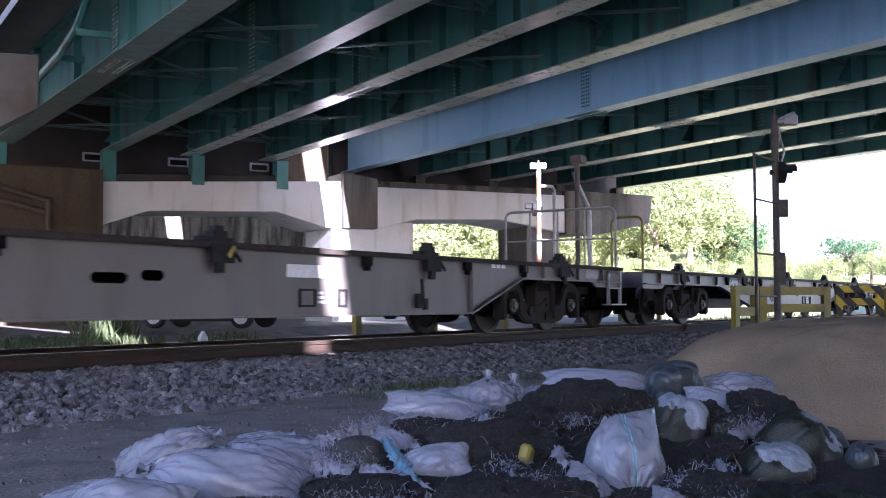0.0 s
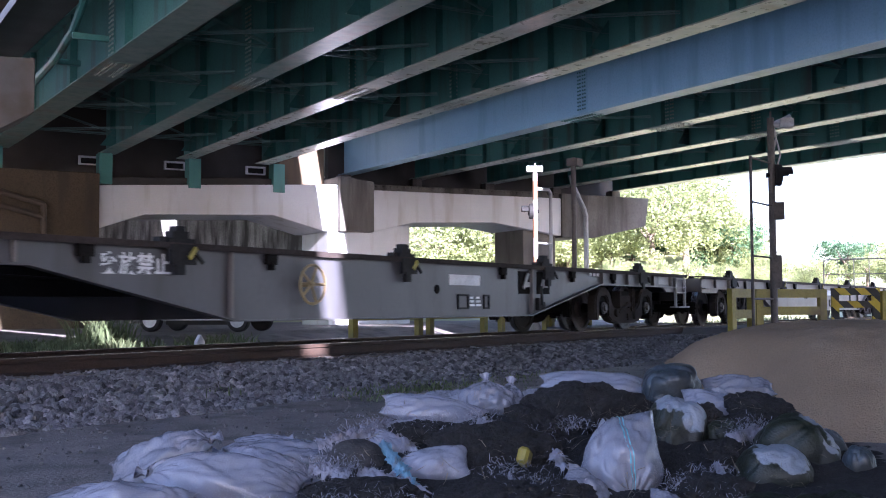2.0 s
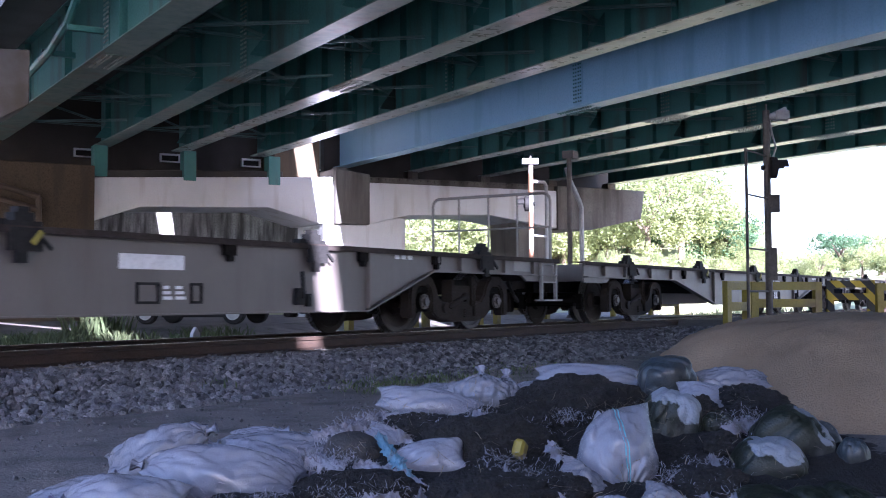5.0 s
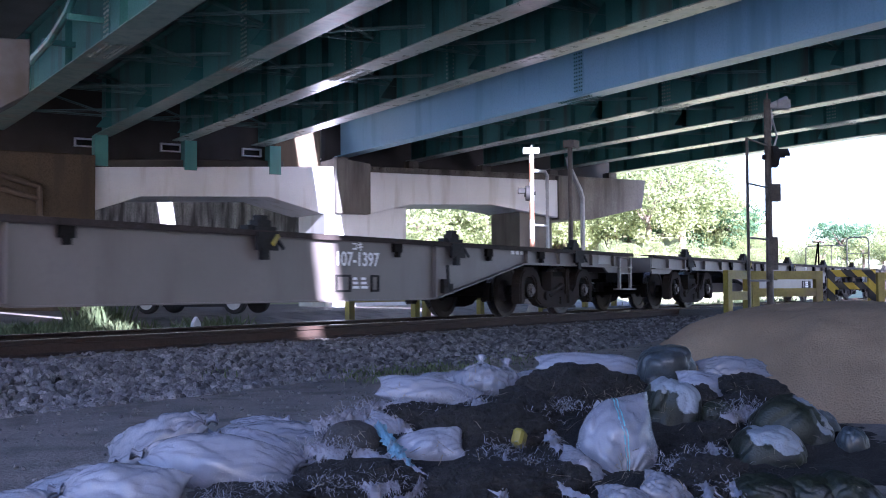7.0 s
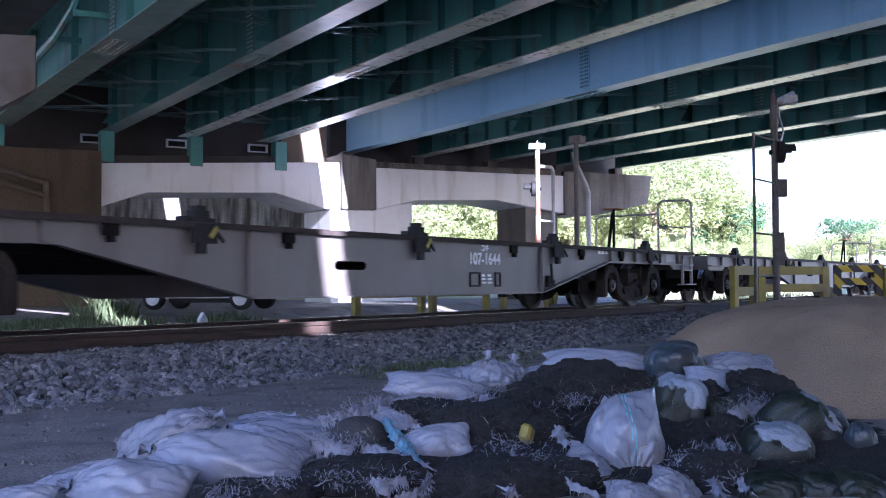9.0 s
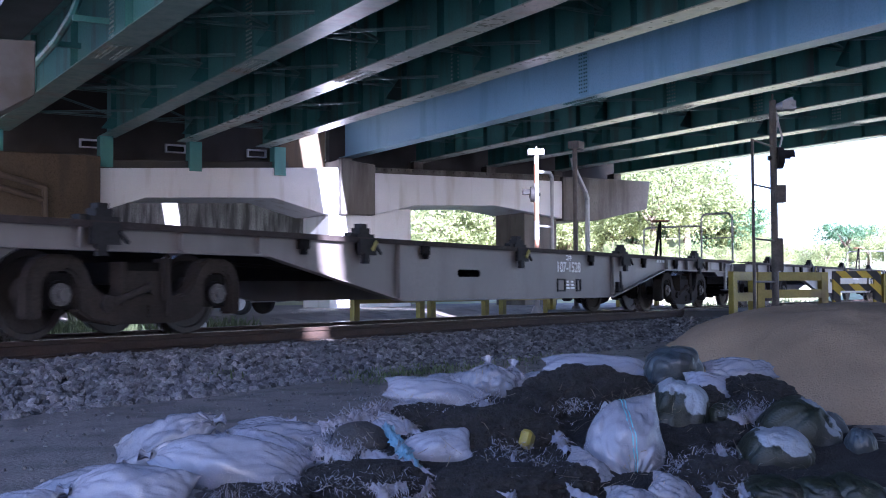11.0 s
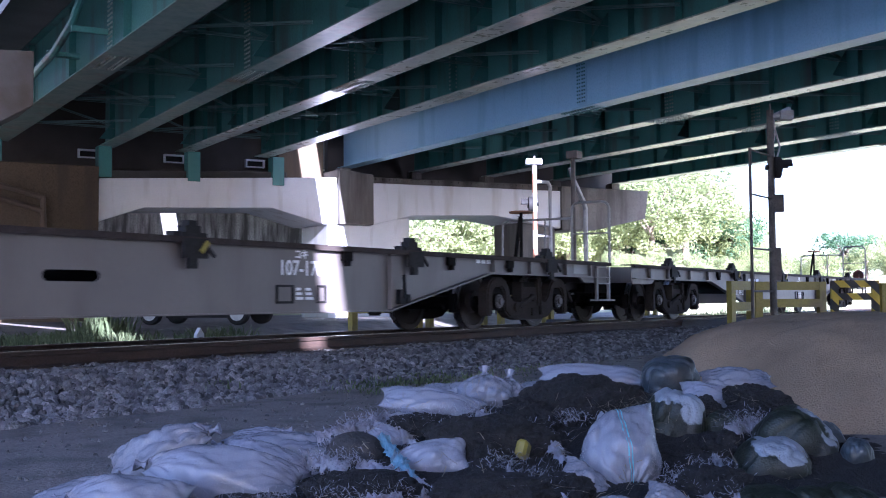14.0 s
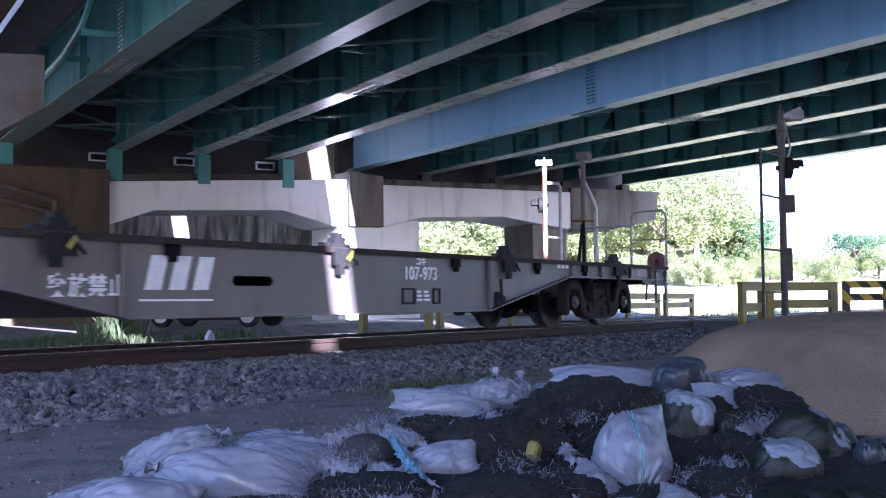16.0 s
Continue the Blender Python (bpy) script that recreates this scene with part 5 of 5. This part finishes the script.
def signal(name, label, x, y, height, mat, turn, horn=True):
    th = thing(name, label, "crossing signal", "crossing signals", pose(x, y, 0, 0, 0, turn))
    bm = B()
    rod(bm, (0, 0, -0.42), (0, 0, height), 0.065, 14)
    rod(bm, (0, 0, height), (0, 0, height + 0.12), 0.02, 8)
    part("pole", bm, mat, th)
    bm = B()
    rod(bm, (0, 0, -0.42), (0, 0, 0.0), 0.28, 18, 0.1)
    part("foot", bm, mat, th)
    return th


def signals():
    # lamps turn to the road, seen from the side
    a = signal("crossing_signal", "old crossing warning pole with hooded lamps and ladder, in shade", 20.4, -3.16, 3.88, POLE, 32)
    signal_head(a, 0.0, 2.82)
    bm = B()
    bmesh.ops.create_cone(bm, cap_ends=False, segments=16, radius1=0.05, radius2=0.14, depth=0.34, matrix=Matrix.Translation((0.0, -0.2, 3.78)) @ Matrix.Rotation(radians(80), 4, "X"))
    box(bm, -0.12, 0.12, -0.4, -0.16, 3.7, 3.86)
    part("loudspeaker", bm, GALV, a, "grey horn loudspeaker")
    bm = B()
    box(bm, -0.09, 0.09, -0.2, 0.0, 2.0, 2.32)
    part("control_box", bm, POLE, a)
    bm = B()
    box(bm, -0.06, 0.06, -0.14, 0.0, 0.75, 1.35)
    part("control_box", bm, POLE, a)
    bm = B()
    for k in (-1, 1):
        pipe(bm, [Vector((0.0, -0.03 + 0.02 * k, 3.8)), Vector((0.02, -0.1, 3.5)), Vector((0.0, -0.1 + 0.07 * k, 3.2)), Vector((0.0, -0.08, 2.9))], 0.018)
    part("cable", bm, GALV, a, "loose pale cables")
    # the ladder's outer rail
    b = thing("signal_ladder", "dark steel ladder standing beside the crossing pole", "ladder", m=pose(0, 0, 0))
    p, q = Vector((19.25, -3.12, 0)), Vector((20.36, -3.16, 0))
    bm = B()
    rod(bm, (p.x, p.y, -0.42), (p.x, p.y, 3.05), 0.028, 10)
    part("upright", bm, POLE, b)
    for z in (0.55, 1.30, 2.25, 3.03):
        bm = B()
        rod(bm, (p.x, p.y, z), (q.x - 0.02, q.y, z), 0.018, 8)
        part("rung", bm, POLE, b)
    c = signal("crossing_signal", "sunlit red and white crossing pole with hooded lamps", 26.02, 4.66, 4.1, BANDED, 212)
    signal_head(c, 0.0, 2.95)
    bm = B()
    box(bm, -0.2, 0.12, -0.22, 0.2, 4.0, 4.14)
    bevelled(bm, 0.04)
    part("bell_box", bm, WHITE, c, "white bell housing")
    d = thing("guard_pipe", "pale bent steel pipe beside the crossing pole", "pipe", m=pose(0, 0, 0))
    part("pipe", hoop([(26.12, 4.64, 3.55), (26.7, 4.61, 3.58), (26.83, 4.61, 3.47), (26.83, 4.61, -0.42)], 0.05), GALV, d)
    bm = B()
    rod(bm, (26.02, 4.66, 2.12), (26.83, 4.61, 2.12), 0.03, 8)
    part("brace", bm, GALV, d)
    e = signal("utility_pole", "tall dark pole with a bent drain pipe beside it", 27.2, 4.1, 4.35, POLE, 0)
    bm = B()
    box(bm, -0.1, 0.26, -0.16, 0.16, 4.24, 4.44)
    bevelled(bm, 0.06)
    part("lamp_housing", bm, POLE, e)
    part("drain_pipe", hoop([(0.05, 0.1, 4.0), (0.2, 0.1, 3.7), (0.95, 0.15, 3.15), (1.08, 0.15, 2.95), (1.08, 0.15, -0.42)], 0.07), GALV, e, "grey bent pipe")


def crossing():
    fence((19.69, -2.6), (20.45, -2.72))
    fence((20.9, -2.72), (22.1, -3.6), mids=(0.33,))
    fence((25.5, -4.1), (26.6, -5.2))
    for x in (15.85, 18.35, 21.2, 23.6, 27.5, 30.2):
        fence((x, 3.0), (x + 2.1, 3.0), label="yellow-painted steel guard fence across the track", top=0.62)
    striped_barrier()
    signals()
    # low marker stake near the rail
    th = thing("track_marker", "small white pointed marker stake beside the rail", "marker", m=pose(11.15, 2.1, 0))
    bm = B()
    prism(bm, [(-0.07, -0.4), (0.07, -0.4), (0.07, -0.02), (0.0, 0.07), (-0.07, -0.02)], -0.03, 0.03, "y")
    st = part("stake", bm, WHITE, th)
    bm = B()
    box(bm, -0.04, 0.04, -0.034, -0.03, -0.1, -0.06)
    part("mark", bm, BLACK, th)
    # the road over the rails
    bm = B()
    prism(bm, [(22.6, -0.02), (29.4, -0.02), (29.6, -0.3), (22.4, -0.3)], -2.6, -0.62, "y")
    prism(bm, [(22.6, -0.02), (29.4, -0.02), (29.6, -0.3), (22.4, -0.3)], -0.48, 0.48, "y")
    prism(bm, [(22.6, -0.02), (29.4, -0.02), (29.6, -0.3), (22.4, -0.3)], 0.62, 2.6, "y")
    tagged(new("road", mesh_of("road", bm, ASPHALT)), "worn asphalt of the level crossing", "road", kind="structure")
    # mostly unseen pale ground, added to bounce sun up to the girders
    for name, a0, a1, b0, b1 in (("pavement_open", 37.5, 62, -40, 34),):
        bm = B()
        box(bm, a0, a1, b0, b1, -0.5, GROUND + 0.012)
        ob = new(name, mesh_of(name, bm, PALE_GRAVEL))
        ob.matrix_basis = BRIDGE
        tagged(ob, "pale gravel ground in the open sun, added to bounce light under the bridge", "pavement", kind="structure")
    bm = B()
    prism(bm, [(9.2, -0.5), (9.2, -0.40), (10.6, -0.17), (28, -0.17), (28, -0.5)], 12.0, 50, "x")
    tagged(new("pavement", mesh_of("pavement", bm, EARTH)), "grey-brown gritty yard beyond the track", "pavement", kind="structure")


# ---------------------------------------------------------------- van
def van():
    m = pose(21.65, 12.25, -0.17, 0, 0, -73.4)
    th = thing("light_van", "pale grey-white light van parked beyond the track", "van", m=m)
    bm = B()
    prism(bm, [(0.81 * x_, z_) for x_, z_ in [(-2.0, .35), (-2.05, .8), (-1.95, 1.75), (-1.6, 1.9), (1.2, 1.9), (1.75, 1.15), (2.15, .95), (2.2, .4), (1.95, .3), (1.86, .52), (1.6, .62), (1.34, .52), (1.25, .3), (-1.15, .3), (-1.24, .52), (-1.5, .62), (-1.76, .52), (-1.85, .3)]], -0.78, 0.78, "y")
    bevelled(bm, 0.04, 2)
    part("body", bm, GALV, th)
    for x0, x1 in ((-1.3, -0.45), (-0.35, 0.4), (0.48, 0.95)):
        for y in (-0.79, 0.785):
            bm = B()
            box(bm, x0, x1, y, y + 0.006, 1.15, 1.65)
            part("window", bm, GLASS, th, "dark side window")
    for x in (-1.215, 1.296):
        for s in (-1, 1):
            bm = B()
            rod(bm, (x, s * 0.6, 0.31), (x, s * 0.79, 0.31), 0.31, 28)
            bevelled(bm, 0.03)
            w = part("wheel", bm, BLACK, th, "black tyre")
            bm = B()
            rod(bm, (x, s * 0.72, 0.31), (x, s * 0.80, 0.31), 0.2, 20)
            for i in range(5):
                a = i * 1.2566
                rod(bm, (x + 0.1 * math.cos(a), s * 0.79, 0.31 + 0.1 * math.sin(a)), (x + 0.1 * math.cos(a), s * 0.81, 0.31 + 0.1 * math.sin(a)), 0.03, 8)
            part("rim", bm, GALV, w, "pale steel rim")
    bm = B()
    box(bm, -0.9, 1.0, -0.5, 0.5, 0.18, 0.32)
    part("chassis", bm, BLACK, th)


# ---------------------------------------------------------------- greenery
def crown_mesh(name, seed, clumps, leaf, mat):
    """Leaves in clumps about limbs: small bent quads, with gaps between the clumps."""
    rng = np.random.default_rng(seed)
    V, Fc = [], []
    for _ in range(clumps):
        d = rng.normal(size=3)
        d /= np.linalg.norm(d)
        c = d * rng.uniform(0.45, 1.0) * (1, 1, 0.8)
        r = rng.uniform(0.12, 0.3)
        for _ in range(130):
            g = rng.normal(size=3)
            g /= np.linalg.norm(g)
            p = c + g * r * rng.uniform(0.6, 1.05)
            a, b = rng.normal(size=3), rng.normal(size=3)
            a, b = a / np.linalg.norm(a) * leaf, b / np.linalg.norm(b) * leaf * 0.6
            k = len(V)
            V += [p - a, p - b, p + a, p + b]
            Fc.append((k, k + 1, k + 2, k + 3))
    me = bpy.data.meshes.new(name)
    me.from_pydata([tuple(v) for v in V], [], Fc)
    me.materials.append(mat)
    return me


def rise(az, dist):
    """Height of the bank: a slope beyond the crossing that dies away to either side."""
    steps = ((0, -.42), (48, -.42), (56, 0.3), (66, 1.2), (80, 2.2), (110, 6.4), (150, 11.5), (400, 13))
    for (p, a), (q, b) in zip(steps, steps[1:]):
        if p <= dist <= q:
            z = a + (b - a) * (dist - p) / (q - p)
            break
    side = min(1.0, max(0.0, (az - 54.2) / 9)) * (1 if az < 70.5 or dist < 80 else max(2.2 / max(z, 2.2), 1 - (az - 70.5) / 5))
    return z * side - 0.15


def trees():
    crowns = [crown_mesh("crown", k, 64, 0.034, LEAF) for k in (1, 2, 3)] + [crown_mesh("crown", 9, 70, 0.034, LEAF_DARK)]
    bm = B()
    rod(bm, (0, 0, 0), (0, 0, 0.62), 0.05, 10, 0.03)
    for i in range(5):
        a = i * 1.3
        rod(bm, (0, 0, 0.4 + 0.04 * i), (0.35 * math.cos(a), 0.35 * math.sin(a), 0.75 + 0.05 * i), 0.02, 6, 0.008)
    trunk = mesh_of("trunk", bm, BARK)
    rng = random.Random(5)

    def tree(az, dist, size, base, which, label):
        x, y = dist * math.sin(radians(az)), -8.93 + dist * math.cos(radians(az))
        th = thing("tree", label, "tree", "trees beyond the crossing", pose(x, y, base, 0, 0, rng.uniform(0, 360)))
        t = part("trunk", trunk, BARK, th, m=Matrix.Diagonal((size, size, size * 1.3, 1)))
        part("crown", crowns[which], LEAF, th, m=Matrix.Translation((0, 0, size * 0.8)) @ Matrix.Diagonal((size * rng.uniform(.7, .9), size * rng.uniform(.7, .9), size * rng.uniform(.6, .8), 1)))
    for i in range(150):
        az = 54.5 + rng.random() * 19.6
        dist = rng.uniform(84, 150)
        tall = 1.0 if az < 71.3 else max(0.3, 1 - (az - 71.3) / 3.5)
        tree(az, dist, rng.uniform(3.6, 6.2) * tall, rise(az, dist) - 0.6, rng.choice((0, 1, 2, 2, 3) if az > 66 else (0, 1, 2)), "broad sunlit green tree on the slope")
    for i in range(22):
        az = 64 + i * 0.85 + rng.uniform(-.3, .3)
        dist = rng.uniform(64, 82)
        tree(az, dist, rng.uniform(0.9, 1.8), rise(az, dist) - 0.3, rng.choice((0, 1, 2)), "low sunlit bush on the grassy bank")
    tree(77.6, 78, 2.7, rise(77.6, 78) - 0.5, 3, "dark green round tree standing alone")
    tree(79.4, 84, 2.7, rise(79.4, 84) - 0.4, 0, "broad sunlit green tree on the slope")
    tree(55.0, 58, 2.6, GROUND + 0.2, 3, "dark green bush behind the pier")
    # a rough bank behind the crossing
    bm = B()
    rows_ = []
    for i in range(60):
        az = radians(44 + i * 0.85)
        row = []
        for j, dist in enumerate((48, 56, 66, 80, 95, 110, 130, 150, 220)):
            dist *= 1 + 0.04 * noise.noise(Vector((i * 0.3, j, 0)))
            row.append(bm.verts.new((dist * math.sin(az), -8.93 + dist * math.cos(az), rise(math.degrees(az), dist) + 0.3 * noise.noise(Vector((i * .5, j * 2, 1))))))
        rows_.append(row)
    for i in range(59):
        for j in range(8):
            bm.faces.new((rows_[i][j], rows_[i + 1][j], rows_[i + 1][j + 1], rows_[i][j + 1]))
    tagged(new("ground_bank", mesh_of("ground_bank", bm, BANK, True)), "sunlit bank of dry and green grass", "bank", kind="structure")


def blades(name, patches, label, seed, mat):
    """Grass and weeds: bent narrow blades in patches of (x, y, z, radius, count, height)."""
    rng = np.random.default_rng(seed)
    V, Fc = [], []
    for x, y, z, r, count, h in patches:
        for _ in range(count):
            g = rng.normal(size=2) * r * 0.5
            a, hh, w = rng.uniform(0, 6.28), h * rng.uniform(0.35, 1.1), rng.uniform(0.006, 0.016) * (h / 0.15) ** 0.5
            b = np.array((x + g[0], y + g[1], z))
            s_ = np.array((math.cos(a), math.sin(a), 0)) * w
            lean = np.array((rng.normal() * 0.3, rng.normal() * 0.3, 1)) * hh
            k = len(V)
            V += [b - s_, b + s_, b + lean * 0.6 + s_ * 0.7, b + lean * 0.6 - s_ * 0.7, b + lean * (1, 1, 0.95) + lean * (.3, .3, 0)]
            Fc += [(k, k + 1, k + 2, k + 3), (k + 3, k + 2, k + 4)]
    me = bpy.data.meshes.new(name)
    me.from_pydata([tuple(v) for v in V], [], Fc)
    me.materials.append(mat)
    tagged(new(name, me), label, "grass", kind="stuff")


def weeds():
    blades("grass", [(14.3, 8.3, -.38, 1.6, 900, .3), (13.2, 8.0, -.38, 1.6, 900, .25), (12.2, 8.6, -.38, 1.8, 900, .25), (15.2, 9.0, -.38, .5, 160, .75), (15.7, 8.9, -.38, .3, 90, .75), (11.2, 8.4, -.38, 1.6, 700, .25),
                     (17.5, 8.2, -.38, .6, 120, .3), (18.6, 8.6, -.38, .7, 120, .3)], "green weeds on the verge beyond the rails", 3, GRASS)
    blades("weeds", [(8.4, -2.6, -.37, .35, 130, .06), (8.9, -2.9, -.37, .5, 200, .06), (9.6, -2.75, -.37, .6, 170, .06), (8.0, -3.2, -.37, .5, 110, .05), (10.6, -2.7, -.37, .8, 160, .05), (7.2, -2.0, -.33, .2, 50, .1), (9.2, -3.4, -.37, .8, 150, .05), (11.8, -2.9, -.37, 1.0, 160, .05)],
           "sparse small green weeds at the foot of the ballast", 8, GRASS)
    blades("bank_grass", [(44 + 3 * i, 3.5 + 1.2 * (i % 4), -.35, 2.2, 260, .5) for i in range(10)] + [(36 + 2 * i, 5 + 1.0 * (i % 3), -.38, 1.4, 220, .3) for i in range(8)], "sunlit grass beyond the crossing", 12, GRASS)


# ---------------------------------------------------------------- details of the bridge
def bracing():
    bays = [(10.0, 12.9), (12.9, 15.5), (15.5, 18.3), (22.3, 25.4), (25.4, 28.8), (28.8, 32.2), (32.2, 35.4)]
    for a, b in bays:
        for k in range(8):
            y = 27.6 - 4.5 * k
            near_a = a - 0.0244 * (y - 9.5) if a == 10.0 else a
            th = thing("cross_frame", "teal steel cross frame braced between two girders", "bracing", "bridge bracing", BRIDGE)
            for name, p, q, w in (("strut", (near_a + .01, y, 5.95), (b - .01, y, 5.95), .035), ("strut", (near_a + .01, y, 6.95), (b - .01, y, 6.95), .035),
                                  ("diagonal", (near_a + .05, y + .06, 6.9), (b - .05, y + .06, 6.0), .035), ("lateral", (near_a + .1, y - .1, 5.85), (b - .1, y - 2.2, 5.85), .045)):
                bm = B()
                bar(bm, p, q, w, 0.012)
                bar(bm, Vector(p) + Vector((0, 0, .045)), Vector(q) + Vector((0, 0, .045)), 0.008, 0.04)
                part(name, bm, BRACE, th)
            bm = B()
            prism(bm, [(b - .012, 5.6), (b - .5, 5.6), (b - .012, 6.25)], y - .006, y + .006, "y")
            part("gusset", bm, TEAL, th)


def splices():
    for a, paint in GIRDERS:
        for y in (15.7, 2.5):
            th = thing("splice", "bolted splice plates joining two girder lengths", "splice plate", "girder splices", axes(a))
            bm = B()
            box(bm, a - .022, a - .0085, y - .22, y + .22, UNDERSIDE + .12, DECK - .15)
            part("web_plate", bm, paint, th)
            bm = B()
            box(bm, a - .25, a + .25, y - .75, y + .75, UNDERSIDE - .014, UNDERSIDE - .001)
            part("flange_plate", bm, BLUE if paint is BLUE else DARKER_FLANGE if a < 14 else FLANGE, th)
            bm = B()
            for i in range(16):
                for k in (-.15, -.06, .06, .15):
                    box(bm, a - .045, a - .022, y + k - .02, y + k + .02, UNDERSIDE + .2 + i * .1, UNDERSIDE + .24 + i * .1)
            for i in range(14):
                for k in (-.19, -.1, .1, .19):
                    x, yy = a + k, y - .65 + i * .1
                    box(bm, x - .02, x + .02, yy - .02, yy + .02, UNDERSIDE - .04, UNDERSIDE - .014)
            tagged(part("bolts", bm, TEAL if paint is BLUE else FLANGE, th), kind="stuff")


def bearings():
    bm = B()
    for s_ in (-1, 1):
        box(bm, -.22, .22, s_ * .17 - .012, s_ * .17 + .012, 0, .95)
    box(bm, -.2, -.18, -.16, .16, 0, .95)
    bevelled(bm, .004)
    post = mesh_of("end_post", bm, TEAL)
    bm = B()
    box(bm, -.3, .3, -.3, .3, -.3, 0)
    bevelled(bm, .03)
    seat = mesh_of("bearing_seat", bm, CONCRETE)
    for a, paint in GIRDERS:
        e = 28.9 if a < 20 else 30.6
        th = thing("bridge_bearing", "teal bearing post under the girder's end", "bearing", "bridge bearings", axes(a))
        z = 4.5 if a < 20 else 5.0
        bm = B()
        m = a + {15.5: .36, 18.3: .6}.get(a, 0)
        box(bm, m - .3, m + .12, e - .35, e + .1, z, UNDERSIDE - .001)
        bevelled(bm, .015)
        part("end_post", bm, TEAL if a < 20 else CONCRETE, th)
        bm = B()
        for q in ((m - 0.45, m + 0.30, 5.62, 5.68), (m - 0.45, m + 0.30, 5.38, 5.42), (m - 0.45, m - 0.39, 5.42, 5.62), (m + 0.24, m + 0.30, 5.42, 5.62)):
            box(bm, q[0], q[1], e + 1.95, e + 2.08, q[2], q[3])
        frame_ = part("slot_frame", bm, WHITE, th, "pale frame of a slot in the wall")
        # plate fills the frame, its black standing for shade inside the slot
        bm = B()
        box(bm, m - 0.39, m + 0.24, e + 2.05, e + 2.09, 5.42, 5.62)
        part("slot", bm, BLACK, frame_, "black plate painted as a shaded slot")
    # bolts along the band of the second pier, and joints on the caps
    th = thing("bolt_row", "row of bolts along the grey band of the pier", "bolts", m=BRIDGE)
    bm = B()
    for i in range(28):
        box(bm, 22.7 + i * .3, 22.76 + i * .3, 28.70, 28.75, 4.90 + i * .003, 4.96 + i * .003)
    tagged(part("bolts", bm, CONCRETE, th), kind="stuff")


def ramp_side():
    """The ramp beside the bridge: its brown girder, its pier's concrete head and a teal drain."""
    for a in (4.6, 7.3):
        th = thing("ramp_girder", "brown weathered steel girder of the ramp", "bridge girder", "bridge girders", BRIDGE)
        bm = B()
        box(bm, a - .01, a + .01, -32, 40, 6.32, DECK - .03)
        part("web", bm, BROWN, th)
        bm = B()
        box(bm, a - .25, a + .25, -32, 40, 6.3, 6.32)
        part("bottom_flange", bm, BROWN, th)
        bm = B()
        box(bm, a - .2, a + .2, -32, 40, DECK - .03, DECK - .002)
        part("top_flange", bm, BROWN, th)
    th = thing("ramp_pier", "grey concrete pier head under the ramp", "bridge pier", "bridge piers", BRIDGE)
    extruded("pier_head", [(4.5, 5.2), (4.5, 3.0), (6.0, 3.0), (8.17, 4.34), (8.17, 5.42)], 15, 16.6, PALE_CONCRETE, th)
    extruded("column", [(4.5, 3.2), (4.5, -.5), (5.9, -.5), (5.9, 3.2)], 15.1, 16.5, PALE_CONCRETE, th)
    d = thing("drain_pipe", "teal drain pipe bent along the girder", "pipe", m=BRIDGE)
    part("pipe", hoop([(9.1, 14.5, 7.3), (9.1, 14.5, 6.9), (9.0, 15.5, 6.2), (8.95, 17.0, 5.9), (8.95, 24, 5.7)], .09), TEAL, d)
    for y in (15.0, 17.6):
        bm = B()
        box(bm, 8.88, 9.6, y - .05, y + .05, 5.9, 6.02)
        part("pipe_bracket", bm, TEAL, d)
    # pipes along the brown wall
    for z in (3.95, 3.55):
        p = thing("wall_pipe", "brown pipe running along the concrete wall", "pipe", "wall pipes", BRIDGE)
        part("pipe", hoop([(5.5, 28.1, z + .7), (9.5, 28.1, z + .1), (10.8, 28.1, z - .25), (10.9, 28.1, 1.0)], .09), BROWN, p)


# ---------------------------------------------------------------- heap of sand
def heap():
    bm = B()
    n = 150
    grid = []
    for i in range(n + 1):
        row = []
        for j in range(n + 1):
            a, b = i / n * 2 - 1, j / n * 2 - 1
            r = math.hypot(a, b) + 0.05 * noise.noise(Vector((a * 3, b * 3, 9)))
            h = 0.71 * (1 - min(1.0, r) ** 7.0)
            p = near(4.16 + a * 2.75, 8.6 + b * 2.6, 0)
            row.append(bm.verts.new((p.x, p.y, GROUND - 0.05 + h + 0.07 * noise.noise(Vector((p.x * 1.7, p.y * 1.7, 5))) + 0.02 * noise.noise(Vector((p.x * 6, p.y * 6, 5))) + 0.012 * noise.noise(Vector((p.x * 17, p.y * 17, 5))))))
        grid.append(row)
    for i in range(n):
        for j in range(n):
            bm.faces.new((grid[i][j], grid[i + 1][j], grid[i + 1][j + 1], grid[i][j + 1]))
    tagged(new("sand_heap", mesh_of("sand_heap", bm, SAND, True)), "heap of brown sand on the ground beside the track", "sand heap")


def motions():
    for k, th, wheels in WAGONS:
        walk(th, [(i * 0.5, pose(travel(i * 0.5) + 20.4 * k + HALF, 0, 0)) for i in range(33)])
        for w, x in wheels:
            walk(w, [(i / 15, pose(x, 0, 0.405, 0, math.degrees((travel(i / 15) - travel(0)) / 0.405), 0)) for i in range(241)])


ground()
ballast()
rails()
bridge()
piers()
bracing()
splices()
bearings()
ramp_side()
train()
pile()
heap()
crossing()
van()
trees()
weeds()
stones("ballast_stones", 17000, 3.5, 24.0, shoulder, 0.036, 21, STONE, "grey crushed ballast stones on the shoulder", 1.25)
stones("ballast_stones", 6000, 6.0, 40.0, between, 0.035, 22, STONE, "grey crushed ballast stones between the rails", 1.2)
stones("grit", 1500, 3.0, 16.0, scatter, 0.012, 23, GRIT, "scattered grit on packed earth")
motions()
